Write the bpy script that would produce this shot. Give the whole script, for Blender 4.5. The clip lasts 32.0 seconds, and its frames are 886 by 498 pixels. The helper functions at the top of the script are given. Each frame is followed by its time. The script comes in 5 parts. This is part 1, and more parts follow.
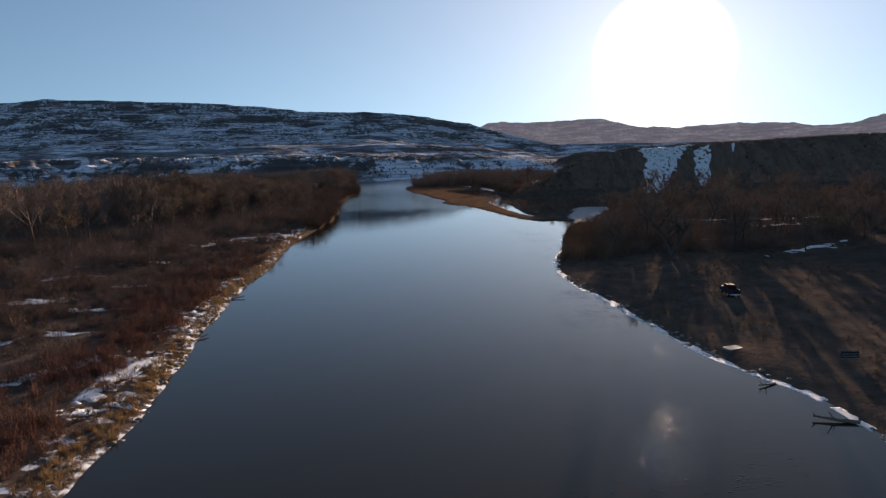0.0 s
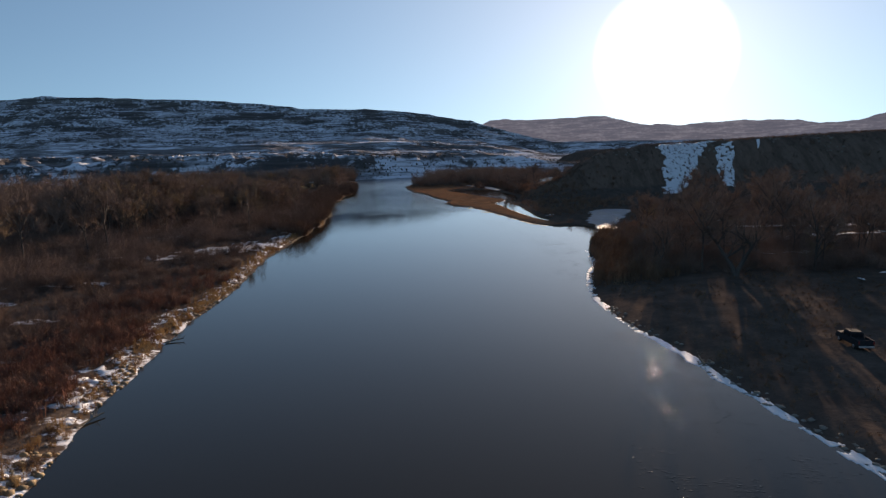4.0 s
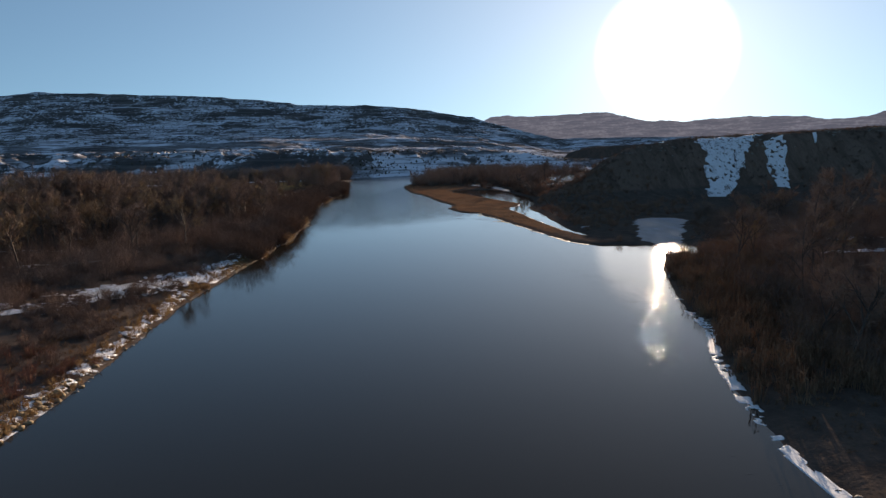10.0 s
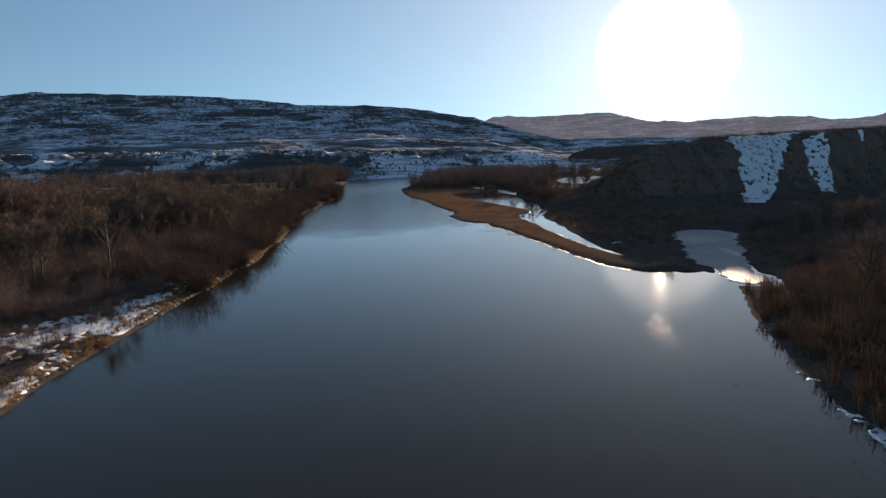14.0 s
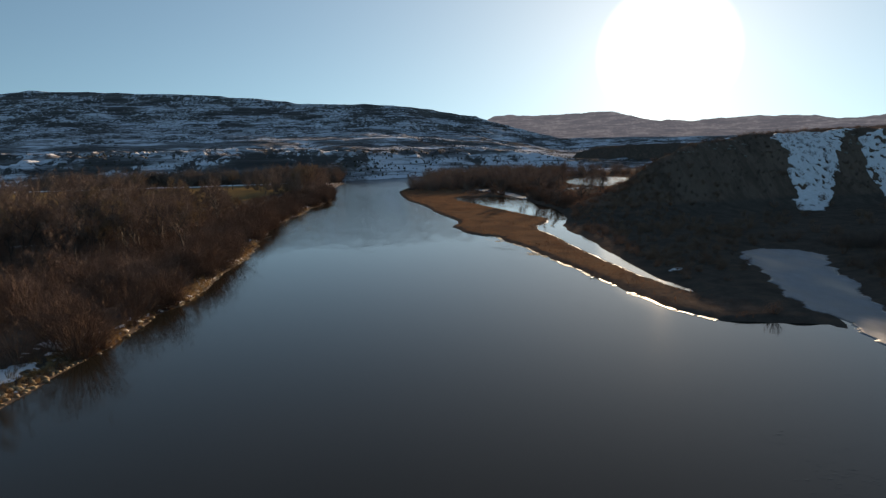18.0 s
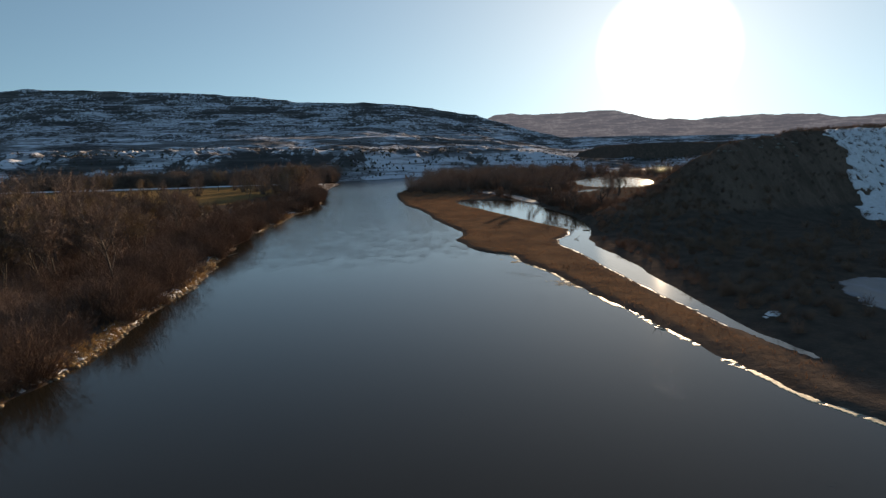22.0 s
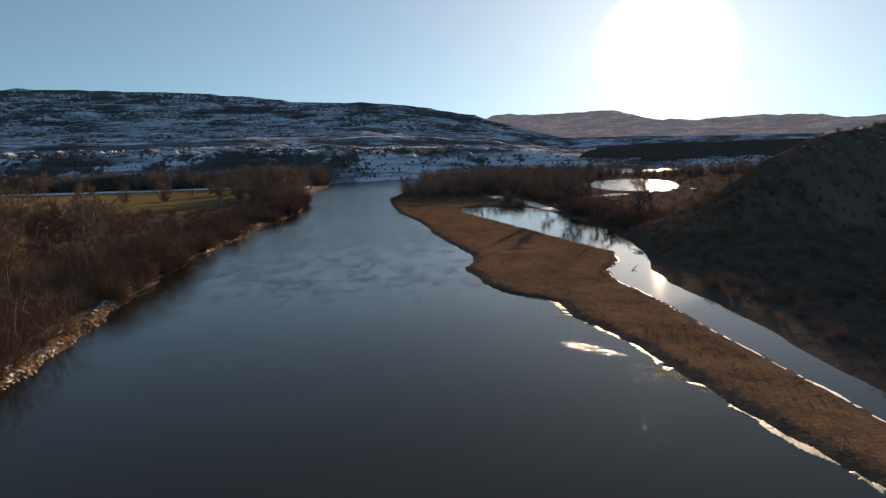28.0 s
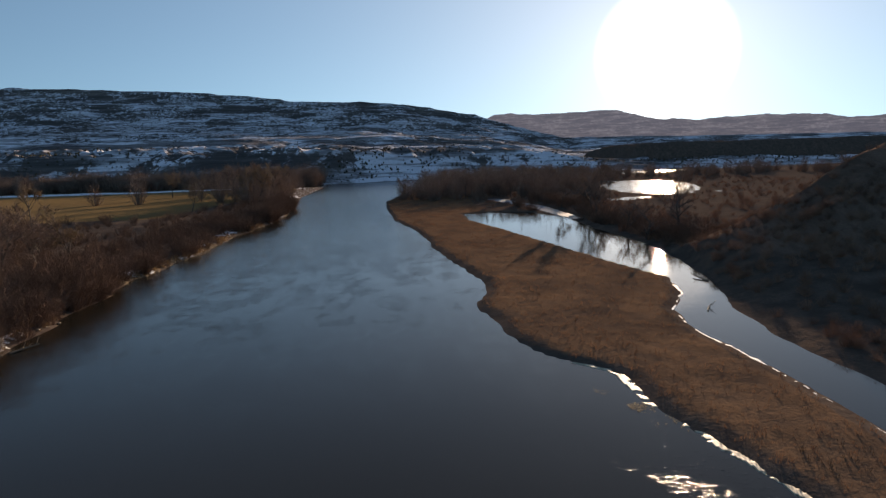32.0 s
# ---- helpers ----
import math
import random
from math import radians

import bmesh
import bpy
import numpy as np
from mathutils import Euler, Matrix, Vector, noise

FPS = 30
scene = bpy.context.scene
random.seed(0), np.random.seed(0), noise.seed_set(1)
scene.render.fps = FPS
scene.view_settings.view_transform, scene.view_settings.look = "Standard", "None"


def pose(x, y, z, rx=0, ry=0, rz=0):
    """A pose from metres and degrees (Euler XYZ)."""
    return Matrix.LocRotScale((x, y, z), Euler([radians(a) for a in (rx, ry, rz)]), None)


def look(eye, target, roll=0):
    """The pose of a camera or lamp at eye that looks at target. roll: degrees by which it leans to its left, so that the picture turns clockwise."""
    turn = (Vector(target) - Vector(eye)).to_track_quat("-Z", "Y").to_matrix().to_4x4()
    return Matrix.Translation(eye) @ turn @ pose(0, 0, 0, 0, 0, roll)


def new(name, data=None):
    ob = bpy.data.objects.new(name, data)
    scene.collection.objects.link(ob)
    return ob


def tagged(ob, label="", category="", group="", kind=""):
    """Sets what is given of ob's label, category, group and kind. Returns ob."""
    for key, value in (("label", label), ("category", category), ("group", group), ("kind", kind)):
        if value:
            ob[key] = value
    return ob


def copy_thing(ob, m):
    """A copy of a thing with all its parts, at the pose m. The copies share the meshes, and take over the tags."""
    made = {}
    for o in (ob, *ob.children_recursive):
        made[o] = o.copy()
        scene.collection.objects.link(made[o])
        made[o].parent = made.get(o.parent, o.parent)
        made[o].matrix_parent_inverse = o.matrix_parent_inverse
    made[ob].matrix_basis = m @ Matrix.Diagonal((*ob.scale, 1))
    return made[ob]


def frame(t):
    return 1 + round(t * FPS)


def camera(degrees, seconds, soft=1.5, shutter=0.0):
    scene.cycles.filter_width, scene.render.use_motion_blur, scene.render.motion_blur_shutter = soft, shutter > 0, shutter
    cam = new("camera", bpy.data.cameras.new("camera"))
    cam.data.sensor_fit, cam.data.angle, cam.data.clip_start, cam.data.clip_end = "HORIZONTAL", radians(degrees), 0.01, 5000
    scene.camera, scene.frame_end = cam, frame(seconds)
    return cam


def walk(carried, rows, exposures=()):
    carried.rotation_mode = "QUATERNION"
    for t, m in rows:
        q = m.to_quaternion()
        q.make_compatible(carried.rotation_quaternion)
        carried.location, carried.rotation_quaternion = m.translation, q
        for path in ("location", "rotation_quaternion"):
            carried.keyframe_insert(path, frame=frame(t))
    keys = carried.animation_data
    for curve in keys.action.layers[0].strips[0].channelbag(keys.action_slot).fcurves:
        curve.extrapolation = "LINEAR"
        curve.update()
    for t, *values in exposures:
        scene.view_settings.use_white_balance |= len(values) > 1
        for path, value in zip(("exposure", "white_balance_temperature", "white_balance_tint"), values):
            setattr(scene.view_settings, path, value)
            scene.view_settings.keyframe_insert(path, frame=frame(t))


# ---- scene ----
# ---------------------------------------------------------------- camera
cam = camera(72.06, 32.0, soft=1.35)
LEAN = -1.75
# seconds, x, y, z, heading to the right of +y, tilt below the horizon (degrees)
FLIGHT = (
        (0, 0, 0, 26.198, 1.224, 8.035),
        (1, 0.15, 6.853, 26.234, 1.196, 8.105),
        (2, 0.262, 14.272, 26.227, 1.161, 8.168),
        (3, 0.298, 22.634, 26.161, 1.121, 8.203),
        (4, 0.082, 31.923, 26.095, 1.078, 8.242),
        (5, -0.067, 41.778, 26.052, 1.06, 8.321),
        (6, -0.204, 52.023, 26.016, 1.07, 8.462),
        (7, -0.123, 62.499, 26.053, 1.109, 8.47),
        (8, -0.262, 73.011, 26.073, 1.101, 8.572),
        (9, -0.075, 83.348, 26.07, 1.078, 8.522),
        (10, 0.147, 93.221, 25.912, 1.019, 8.504),
        (11, 0.392, 102.949, 25.722, 1.024, 8.473),
        (12, 0.486, 112.642, 25.607, 1.014, 8.484),
        (13, 0.802, 122.45, 25.71, 0.992, 8.483),
        (14, 1.204, 132.501, 25.9, 0.942, 8.446),
        (15, 1.376, 142.972, 26.022, 0.893, 8.472),
        (16, 1.395, 153.648, 26.087, 0.87, 8.465),
        (17, 1.397, 164.226, 26.102, 0.863, 8.484),
        (18, 1.535, 174.671, 26.143, 0.838, 8.498),
        (19, 1.867, 184.604, 26.244, 0.828, 8.546),
        (20, 1.966, 194.091, 26.377, 0.795, 8.551),
        (21, 1.943, 203.544, 26.475, 0.805, 8.569),
        (22, 1.621, 212.787, 26.449, 0.846, 8.579),
        (23, 1.329, 221.837, 26.368, 0.898, 8.581),
        (24, 1.361, 230.827, 26.28, 0.964, 8.573),
        (25, 1.319, 239.799, 26.149, 1.002, 8.581),
        (26, 1.215, 248.818, 25.976, 1.005, 8.615),
        (27, 1.301, 258.09, 25.826, 1.025, 8.582),
        (28, 1.279, 267.526, 25.708, 1.048, 8.51),
        (29, 1.182, 276.979, 25.596, 1.096, 8.49),
        (30, 1.127, 286.318, 25.486, 1.115, 8.475),
        (31, 1.269, 295.645, 25.386, 1.101, 8.465),
        (32, 1.459, 304.596, 25.293, 1.035, 8.5))


def aim(x, y, z, yaw, down):
    a, b = radians(yaw), radians(down)
    way = Vector((math.sin(a) * math.cos(b), math.cos(a) * math.cos(b), -math.sin(b)))
    return look((x, y, z), Vector((x, y, z)) + way * 100, LEAN)


walk(cam, [(r[0], aim(*r[1:])) for r in FLIGHT], exposures=((0, 0.9, 8500, 26), (7, 0.9, 8250, 22), (13, 0.9, 8200, 20), (19, 0.9, 9400, 18), (25, 0.9, 9350, 18), (32, 0.9, 8600, 22)))

# ---------------------------------------------------------------- sky and sun
SUN_EL, SUN_AZ = radians(8.2), radians(20.9)
sun_way = Vector((math.sin(SUN_AZ) * math.cos(SUN_EL), math.cos(SUN_AZ) * math.cos(SUN_EL), math.sin(SUN_EL)))


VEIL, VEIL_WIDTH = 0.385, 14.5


def make_world():
    w = bpy.data.worlds.new("winter_sky")
    scene.world = w
    w.use_nodes = True
    n, l = w.node_tree.nodes, w.node_tree.links
    n.clear()
    sky = n.new("ShaderNodeTexSky")
    sky.sky_type = 'NISHITA'
    sky.sun_disc = False
    sky.sun_elevation, sky.sun_rotation = SUN_EL, SUN_AZ
    sky.altitude, sky.air_density, sky.dust_density, sky.ozone_density = 1400, 0.95, 0.05, 2.6
    bg = n.new("ShaderNodeBackground")
    bg.inputs["Strength"].default_value = 0.101
    co = n.new("ShaderNodeTexCoord")
    # clear winter air: the band along the horizon stays almost as deep as the sky over it
    raise_ = n.new("ShaderNodeVectorMath")
    raise_.operation = 'MULTIPLY_ADD'
    raise_.inputs[1].default_value, raise_.inputs[2].default_value = (1, 1, 0.85), (0, 0, 0.13)
    l.new(co.outputs["Generated"], raise_.inputs[0])
    l.new(raise_.outputs[0], sky.inputs["Vector"])
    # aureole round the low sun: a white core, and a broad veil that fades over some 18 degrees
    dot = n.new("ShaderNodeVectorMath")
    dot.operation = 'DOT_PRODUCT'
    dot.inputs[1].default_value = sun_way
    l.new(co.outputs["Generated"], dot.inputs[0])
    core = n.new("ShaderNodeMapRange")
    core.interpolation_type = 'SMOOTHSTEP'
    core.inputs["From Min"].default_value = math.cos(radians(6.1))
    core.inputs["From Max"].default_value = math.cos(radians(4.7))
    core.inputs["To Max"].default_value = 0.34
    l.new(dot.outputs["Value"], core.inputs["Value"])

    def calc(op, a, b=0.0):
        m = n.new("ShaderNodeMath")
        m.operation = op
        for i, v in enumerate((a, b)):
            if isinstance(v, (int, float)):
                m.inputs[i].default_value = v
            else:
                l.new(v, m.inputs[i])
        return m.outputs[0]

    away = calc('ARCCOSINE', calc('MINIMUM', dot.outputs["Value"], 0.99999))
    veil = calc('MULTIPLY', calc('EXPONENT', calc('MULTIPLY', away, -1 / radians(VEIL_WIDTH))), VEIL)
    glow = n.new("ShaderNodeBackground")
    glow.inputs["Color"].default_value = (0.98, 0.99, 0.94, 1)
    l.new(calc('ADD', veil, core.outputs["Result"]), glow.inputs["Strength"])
    add = n.new("ShaderNodeAddShader")
    out = n.new("ShaderNodeOutputWorld")
    deep = n.new("ShaderNodeVectorMath")
    deep.operation = 'MULTIPLY'
    deep.inputs[1].default_value = (0.755, 0.98, 0.995)
    l.new(sky.outputs[0], deep.inputs[0])
    l.new(deep.outputs[0], bg.inputs["Color"])
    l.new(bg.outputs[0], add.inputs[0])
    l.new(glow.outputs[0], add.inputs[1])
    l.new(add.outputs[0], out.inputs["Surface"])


make_world()
lamp = bpy.data.lights.new("sun", 'SUN')
lamp.energy, lamp.angle, lamp.color = 5.0, radians(0.5), (1.0, 0.90, 0.76)
sun = new("sun", lamp)
sun.matrix_world = look(sun_way * 900, (0, 0, 0))


# ---------------------------------------------------------------- materials
class Mat:
    """A small builder of node materials."""

    def __init__(self, name, rough=0.85, spec=0.3):
        self.m = bpy.data.materials.new(name)
        self.m.use_nodes = True
        self.n, self.l = self.m.node_tree.nodes, self.m.node_tree.links
        self.b = self.n["Principled BSDF"]
        self.b.inputs["Roughness"].default_value = rough
        self.b.inputs["Specular IOR Level"].default_value = spec
        self.pos = self.n.new("ShaderNodeNewGeometry").outputs["Position"]

    def link(self, a, b):
        self.l.new(a, b)

    def noise(self, scale, detail=4, rough=0.6, stretch=None, out="Fac"):
        t = self.n.new("ShaderNodeTexNoise")
        t.inputs["Scale"].default_value = scale
        t.inputs["Detail"].default_value = detail
        t.inputs["Roughness"].default_value = rough
        if stretch:
            mp = self.n.new("ShaderNodeMapping")
            mp.inputs["Scale"].default_value = stretch
            self.l.new(self.pos, mp.inputs["Vector"])
            self.l.new(mp.outputs[0], t.inputs["Vector"])
        else:
            self.l.new(self.pos, t.inputs["Vector"])
        return t.outputs[out]

    def ramp(self, fac, lo, hi, a=0.0, b=1.0):
        r = self.n.new("ShaderNodeMapRange")
        for k, v in (("From Min", lo), ("From Max", hi), ("To Min", a), ("To Max", b)):
            if isinstance(v, (int, float)):
                r.inputs[k].default_value = v
            else:
                self.l.new(v, r.inputs[k])
        self.l.new(fac, r.inputs["Value"])
        return r.outputs["Result"]

    def math(self, op, a, b=0.0, clamp=False):
        m = self.n.new("ShaderNodeMath")
        m.operation, m.use_clamp = op, clamp
        for i, v in enumerate((a, b)):
            if isinstance(v, (int, float)):
                m.inputs[i].default_value = v
            else:
                self.l.new(v, m.inputs[i])
        return m.outputs[0]

    def mix(self, fac, a, b):
        m = self.n.new("ShaderNodeMix")
        m.data_type = 'RGBA'
        if isinstance(fac, (int, float)):
            m.inputs[0].default_value = fac
        else:
            self.l.new(fac, m.inputs[0])
        for i, v in ((6, a), (7, b)):
            if isinstance(v, tuple):
                m.inputs[i].default_value = (*v, 1)
            else:
                self.l.new(v, m.inputs[i])
        return m.outputs[2]

    def island(self):
        return self.n.new("ShaderNodeNewGeometry").outputs["Random Per Island"]

    def each(self):
        return self.n.new("ShaderNodeObjectInfo").outputs["Random"]

    def color(self, c):
        if isinstance(c, tuple):
            self.b.inputs["Base Color"].default_value = (*c, 1)
        else:
            self.l.new(c, self.b.inputs["Base Color"])
        return self

    def bump(self, h, strength, dist=0.1):
        p = self.n.new("ShaderNodeBump")
        p.inputs["Distance"].default_value = dist
        if isinstance(strength, (int, float)):
            p.inputs["Strength"].default_value = strength
        else:
            self.l.new(strength, p.inputs["Strength"])
        self.l.new(h, p.inputs["Height"])
        self.l.new(p.outputs[0], self.b.inputs["Normal"])
        return self


def ground_material():
    k = Mat("river_valley_ground", 1.0, 0.0)
    at = k.n.new("ShaderNodeAttribute")
    at.attribute_name = "zone"
    sep = k.n.new("ShaderNodeSeparateColor")
    k.link(at.outputs["Color"], sep.inputs[0])
    snow, grass, gravel = sep.outputs
    fine, mid, big = k.noise(2.2, 6), k.noise(0.25, 5), k.noise(0.03, 4)
    soil = k.mix(k.ramp(mid, 0.35, 0.65), (0.082, 0.062, 0.052), (0.135, 0.103, 0.085))
    soil = k.mix(k.ramp(fine, 0.35, 0.75, 0, 0.6), soil, (0.062, 0.047, 0.039))
    dry = k.mix(k.ramp(mid, 0.3, 0.7), (0.23, 0.138, 0.085), (0.155, 0.094, 0.06))
    dry = k.mix(k.ramp(fine, 0.4, 0.75, 0, 0.5), dry, (0.10, 0.063, 0.043))
    dry = k.mix(k.ramp(k.noise(0.09, 4, 0.6, (1.0, 0.55, 1.0)), 0.42, 0.62, 0, 0.7), dry, (0.088, 0.058, 0.043))
    hay = k.mix(k.ramp(mid, 0.3, 0.7), (0.24, 0.155, 0.075), (0.175, 0.113, 0.055))
    dry = k.mix(at.outputs["Alpha"], dry, hay)
    stone = k.mix(k.ramp(fine, 0.3, 0.7), (0.22, 0.147, 0.112), (0.132, 0.088, 0.068))
    rill = k.noise(0.16, 6, 0.75, (1.0, 0.22, 0.22))
    stone = k.mix(k.ramp(rill, 0.42, 0.6, 0, 0.75), stone, (0.085, 0.06, 0.047))
    col = k.mix(k.ramp(k.math('ADD', grass, k.math('MULTIPLY', k.math('SUBTRACT', mid, 0.5), 0.7)), 0.35, 0.65), soil, dry)
    col = k.mix(k.ramp(k.math('ADD', gravel, k.math('MULTIPLY', k.math('SUBTRACT', mid, 0.5), 0.5)), 0.35, 0.65), col, stone)
    s = k.math('ADD', snow, k.math('MULTIPLY', k.math('SUBTRACT', k.noise(0.35, 7, 0.65), 0.5), 1.3))
    s = k.ramp(k.math('MULTIPLY', s, k.ramp(snow, 0.02, 0.1)), 0.52, 0.6)
    col = k.mix(s, col, (0.78, 0.80, 0.84))
    k.color(col).bump(k.math('ADD', k.math('MULTIPLY', mid, 3.0), fine), 0.6, 0.15)
    return k.m


def mesa_material():
    k = Mat("snowy_sandstone_slope", 0.95, 0.0)
    sep = k.n.new("ShaderNodeSeparateXYZ")
    k.link(k.n.new("ShaderNodeNewGeometry").outputs["Normal"], sep.inputs[0])
    high = k.n.new("ShaderNodeSeparateXYZ")
    k.link(k.pos, high.inputs[0])
    beds = k.noise(1.0, 5, 0.7, (0.0042, 0.0042, 0.07))
    ledge = k.noise(1.0, 4, 0.65, (0.008, 0.008, 0.16))
    clump = k.noise(0.02, 5, 0.7)
    wide = k.noise(1.0, 4, 0.6, (0.0045, 0.0045, 0.016))
    bushes = k.noise(0.06, 5, 0.75)
    speck = k.noise(0.30, 2, 0.6)
    rock = k.mix(k.ramp(beds, 0.42, 0.58), (0.09, 0.082, 0.08), (0.165, 0.146, 0.137))
    rock = k.mix(k.ramp(ledge, 0.5, 0.62, 0, 0.7), rock, (0.065, 0.06, 0.06))
    flat = k.ramp(sep.outputs[2], 0.70, 1.0, -0.10, 0.13)
    low = k.ramp(high.outputs[2], 50.0, 190.0, 0.10, -0.02)
    f = k.math('ADD', k.math('ADD', k.math('MULTIPLY', beds, 0.5), k.math('MULTIPLY', clump, 0.35)), k.math('ADD', flat, low))
    f = k.math('ADD', f, k.math('MULTIPLY', k.math('SUBTRACT', wide, 0.5), 1.25))
    f = k.math('ADD', f, k.math('MULTIPLY', k.math('SUBTRACT', bushes, 0.5), -1.5))
    f = k.math('ADD', f, k.math('MULTIPLY', k.math('SUBTRACT', speck, 0.5), 0.5))
    snow = k.math('MULTIPLY', k.ramp(f, 0.47, 0.54, 0.0, 0.95), k.ramp(ledge, 0.50, 0.58, 1.0, 0.3))
    belt = k.ramp(k.noise(1.0, 5, 0.65, (0.0045, 0.0045, 0.03)), 0.46, 0.54, 0.12, 1.0)
    snow = k.math('MULTIPLY', snow, k.math('MAXIMUM', belt, k.ramp(high.outputs[2], 70.0, 170.0, 0.0, 0.85)))
    k.color(k.mix(snow, rock, (0.74, 0.77, 0.84))).bump(k.math('ADD', beds, clump), 1.0, 6.0)
    return k.m


def water_material():
    k = Mat("river_water", 0.03, 0.4)
    k.b.inputs["IOR"].default_value = 1.333
    k.color(k.mix(k.ramp(k.noise(0.02, 3), 0.3, 0.7), (0.014, 0.0125, 0.0095), (0.019, 0.0165, 0.0125)))
    sep = k.n.new("ShaderNodeSeparateXYZ")
    k.link(k.pos, sep.inputs[0])
    # riffles over shallow gravel
    along = k.math('ABSOLUTE', k.math('SUBTRACT', sep.outputs[1], 432.0))
    riffle = k.ramp(k.math('ADD', along, k.math('MULTIPLY', k.noise(0.03, 4), 90.0)), 75.0, 140.0, 0.22, 0.0)
    patch = k.ramp(k.noise(0.5, 7, 0.8, (0.6, 0.4, 1)), 0.40, 0.60)
    patch = k.math('MULTIPLY', patch, k.ramp(k.noise(0.16, 4, 0.65, (1.0, 0.45, 1)), 0.42, 0.56, 0.15, 1.0))
    bx = k.math('ABSOLUTE', k.math('SUBTRACT', sep.outputs[0], 21.3))
    by = k.math('ABSOLUTE', k.math('SUBTRACT', k.math('ADD', sep.outputs[1], k.math('MULTIPLY', sep.outputs[0], 0.9)), 365.3))
    by = k.math('MULTIPLY', by, 4.2)
    shoal = k.ramp(k.math('ADD', k.math('MULTIPLY', bx, 2.6), k.math('ADD', by, k.math('MULTIPLY', k.noise(0.35, 5), 30.0))), 22.0, 30.0, 1.0, 0.0)
    # broken water over the shoal
    streaks = k.ramp(k.noise(1.6, 4, 0.75, (0.55, 0.9, 1)), 0.50, 0.55)
    near = k.math('MULTIPLY', k.math('MULTIPLY', shoal, k.ramp(streaks, 0, 1, 0.0, 1.0)), 0.5)
    open_river = k.ramp(sep.outputs[0], 13.0, 22.0, 1.0, 0.12)
    riffle = k.math('MULTIPLY', riffle, open_river)
    rough = k.math('ADD', k.math('MAXIMUM', k.math('MULTIPLY', riffle, k.ramp(patch, 0, 1, 0.25, 1.0)), near), k.math('MULTIPLY', k.ramp(sep.outputs[1], 430.0, 700.0, 0.016, 0.34), k.math('MAXIMUM', k.math('MAXIMUM', open_river, k.ramp(sep.outputs[1], 570.0, 640.0, 0.0, 0.55)), k.ramp(sep.outputs[1], 240.0, 300.0, 1.0, 0.0))), True)
    wave = k.math('ADD', k.math('MULTIPLY', k.noise(0.9, 4, 0.55, (1, 0.55, 1)), 0.7), k.math('MULTIPLY', k.noise(4.2, 4, 0.75), 0.75))
    k.link(k.ramp(rough, 0.016, 0.4, 0.028, 0.15), k.b.inputs["Roughness"])
    k.bump(wave, k.math('MULTIPLY', rough, 0.75), 0.5)
    return k.m


def ripple_material():
    k = Mat("rippled_river_water", 0.05, 0.4)
    k.b.inputs["IOR"].default_value = 1.333
    k.color((0.017, 0.0148, 0.0112))
    return k.m


def plant_material(name, a, b, c, rough=0.9, through_light=0.02):
    """Dry stems: three tones, mixed from plant to plant and along the clumps; thin, so that some light passes."""
    k = Mat(name, rough, 0.0)
    a, b, c = (tuple(v * w for v, w in zip(t, (1.2, 1.06, 1.0))) for t in (a, b, c))
    col = k.mix(k.island(), a, b)
    col = k.mix(k.ramp(k.noise(0.22, 3), 0.42, 0.6), col, c)
    col = k.mix(k.ramp(k.noise(6.0, 3), 0.4, 0.8, 0, 0.35), col, tuple(v * 0.5 for v in a))
    k.color(col)
    thin = k.n.new("ShaderNodeBsdfTranslucent")
    k.link(col, thin.inputs["Color"])
    both = k.n.new("ShaderNodeMixShader")
    both.inputs[0].default_value = through_light
    k.link(k.b.outputs[0], both.inputs[1])
    k.link(thin.outputs[0], both.inputs[2])
    k.link(both.outputs[0], k.n["Material Output"].inputs["Surface"])
    return k.m


def plain_material(name, a, b, scale, rough, bump=0.2, metal=0.0, spec=0.4):
    k = Mat(name, rough, spec)
    k.b.inputs["Metallic"].default_value = metal
    f = k.noise(scale, 6)
    k.color(k.mix(k.ramp(f, 0.35, 0.65), a, b))
    if bump:
        k.bump(f, bump, 0.02)
    return k.m


def ice_material():
    k = Mat("grey_river_ice", 0.5, 0.22)
    f = k.ramp(k.noise(0.16, 7, 0.7, (1.0, 0.35, 1.0)), 0.38, 0.68)
    k.color(k.mix(f, (0.075, 0.09, 0.11), (0.27, 0.30, 0.34)))
    k.link(k.ramp(f, 0, 1, 0.4, 0.85), k.b.inputs["Roughness"])
    k.bump(k.noise(1.5, 4), 0.25, 0.05)
    return k.m


def snow_material():
    k = Mat("old_snow", 0.75, 0.3)
    f = k.noise(0.8, 6)
    k.color(k.mix(k.ramp(f, 0.3, 0.7), (0.80, 0.82, 0.86), (0.66, 0.67, 0.68)))
    k.bump(k.noise(3.0, 5), 0.5, 0.08)
    k.b.inputs["Subsurface Weight"].default_value = 0.0
    return k.m


def ridge_material():
    """A far ridge of layered rock with a dusting of snow; haze is put into its colour."""
    k = Mat("far_ridge_painted_haze", 1.0, 0.0)
    f = k.noise(1.0, 6, 0.75, (0.0065, 0.0065, 0.06))
    g = k.noise(1.0, 5, 0.7, (0.03, 0.03, 0.06))
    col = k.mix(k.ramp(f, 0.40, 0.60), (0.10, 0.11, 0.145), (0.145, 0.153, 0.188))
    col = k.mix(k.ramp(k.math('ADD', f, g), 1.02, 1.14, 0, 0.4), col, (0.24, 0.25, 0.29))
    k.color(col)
    # faint emission stands in for sunlit haze before the rock
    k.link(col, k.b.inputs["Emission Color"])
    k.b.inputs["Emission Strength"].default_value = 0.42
    return k.m


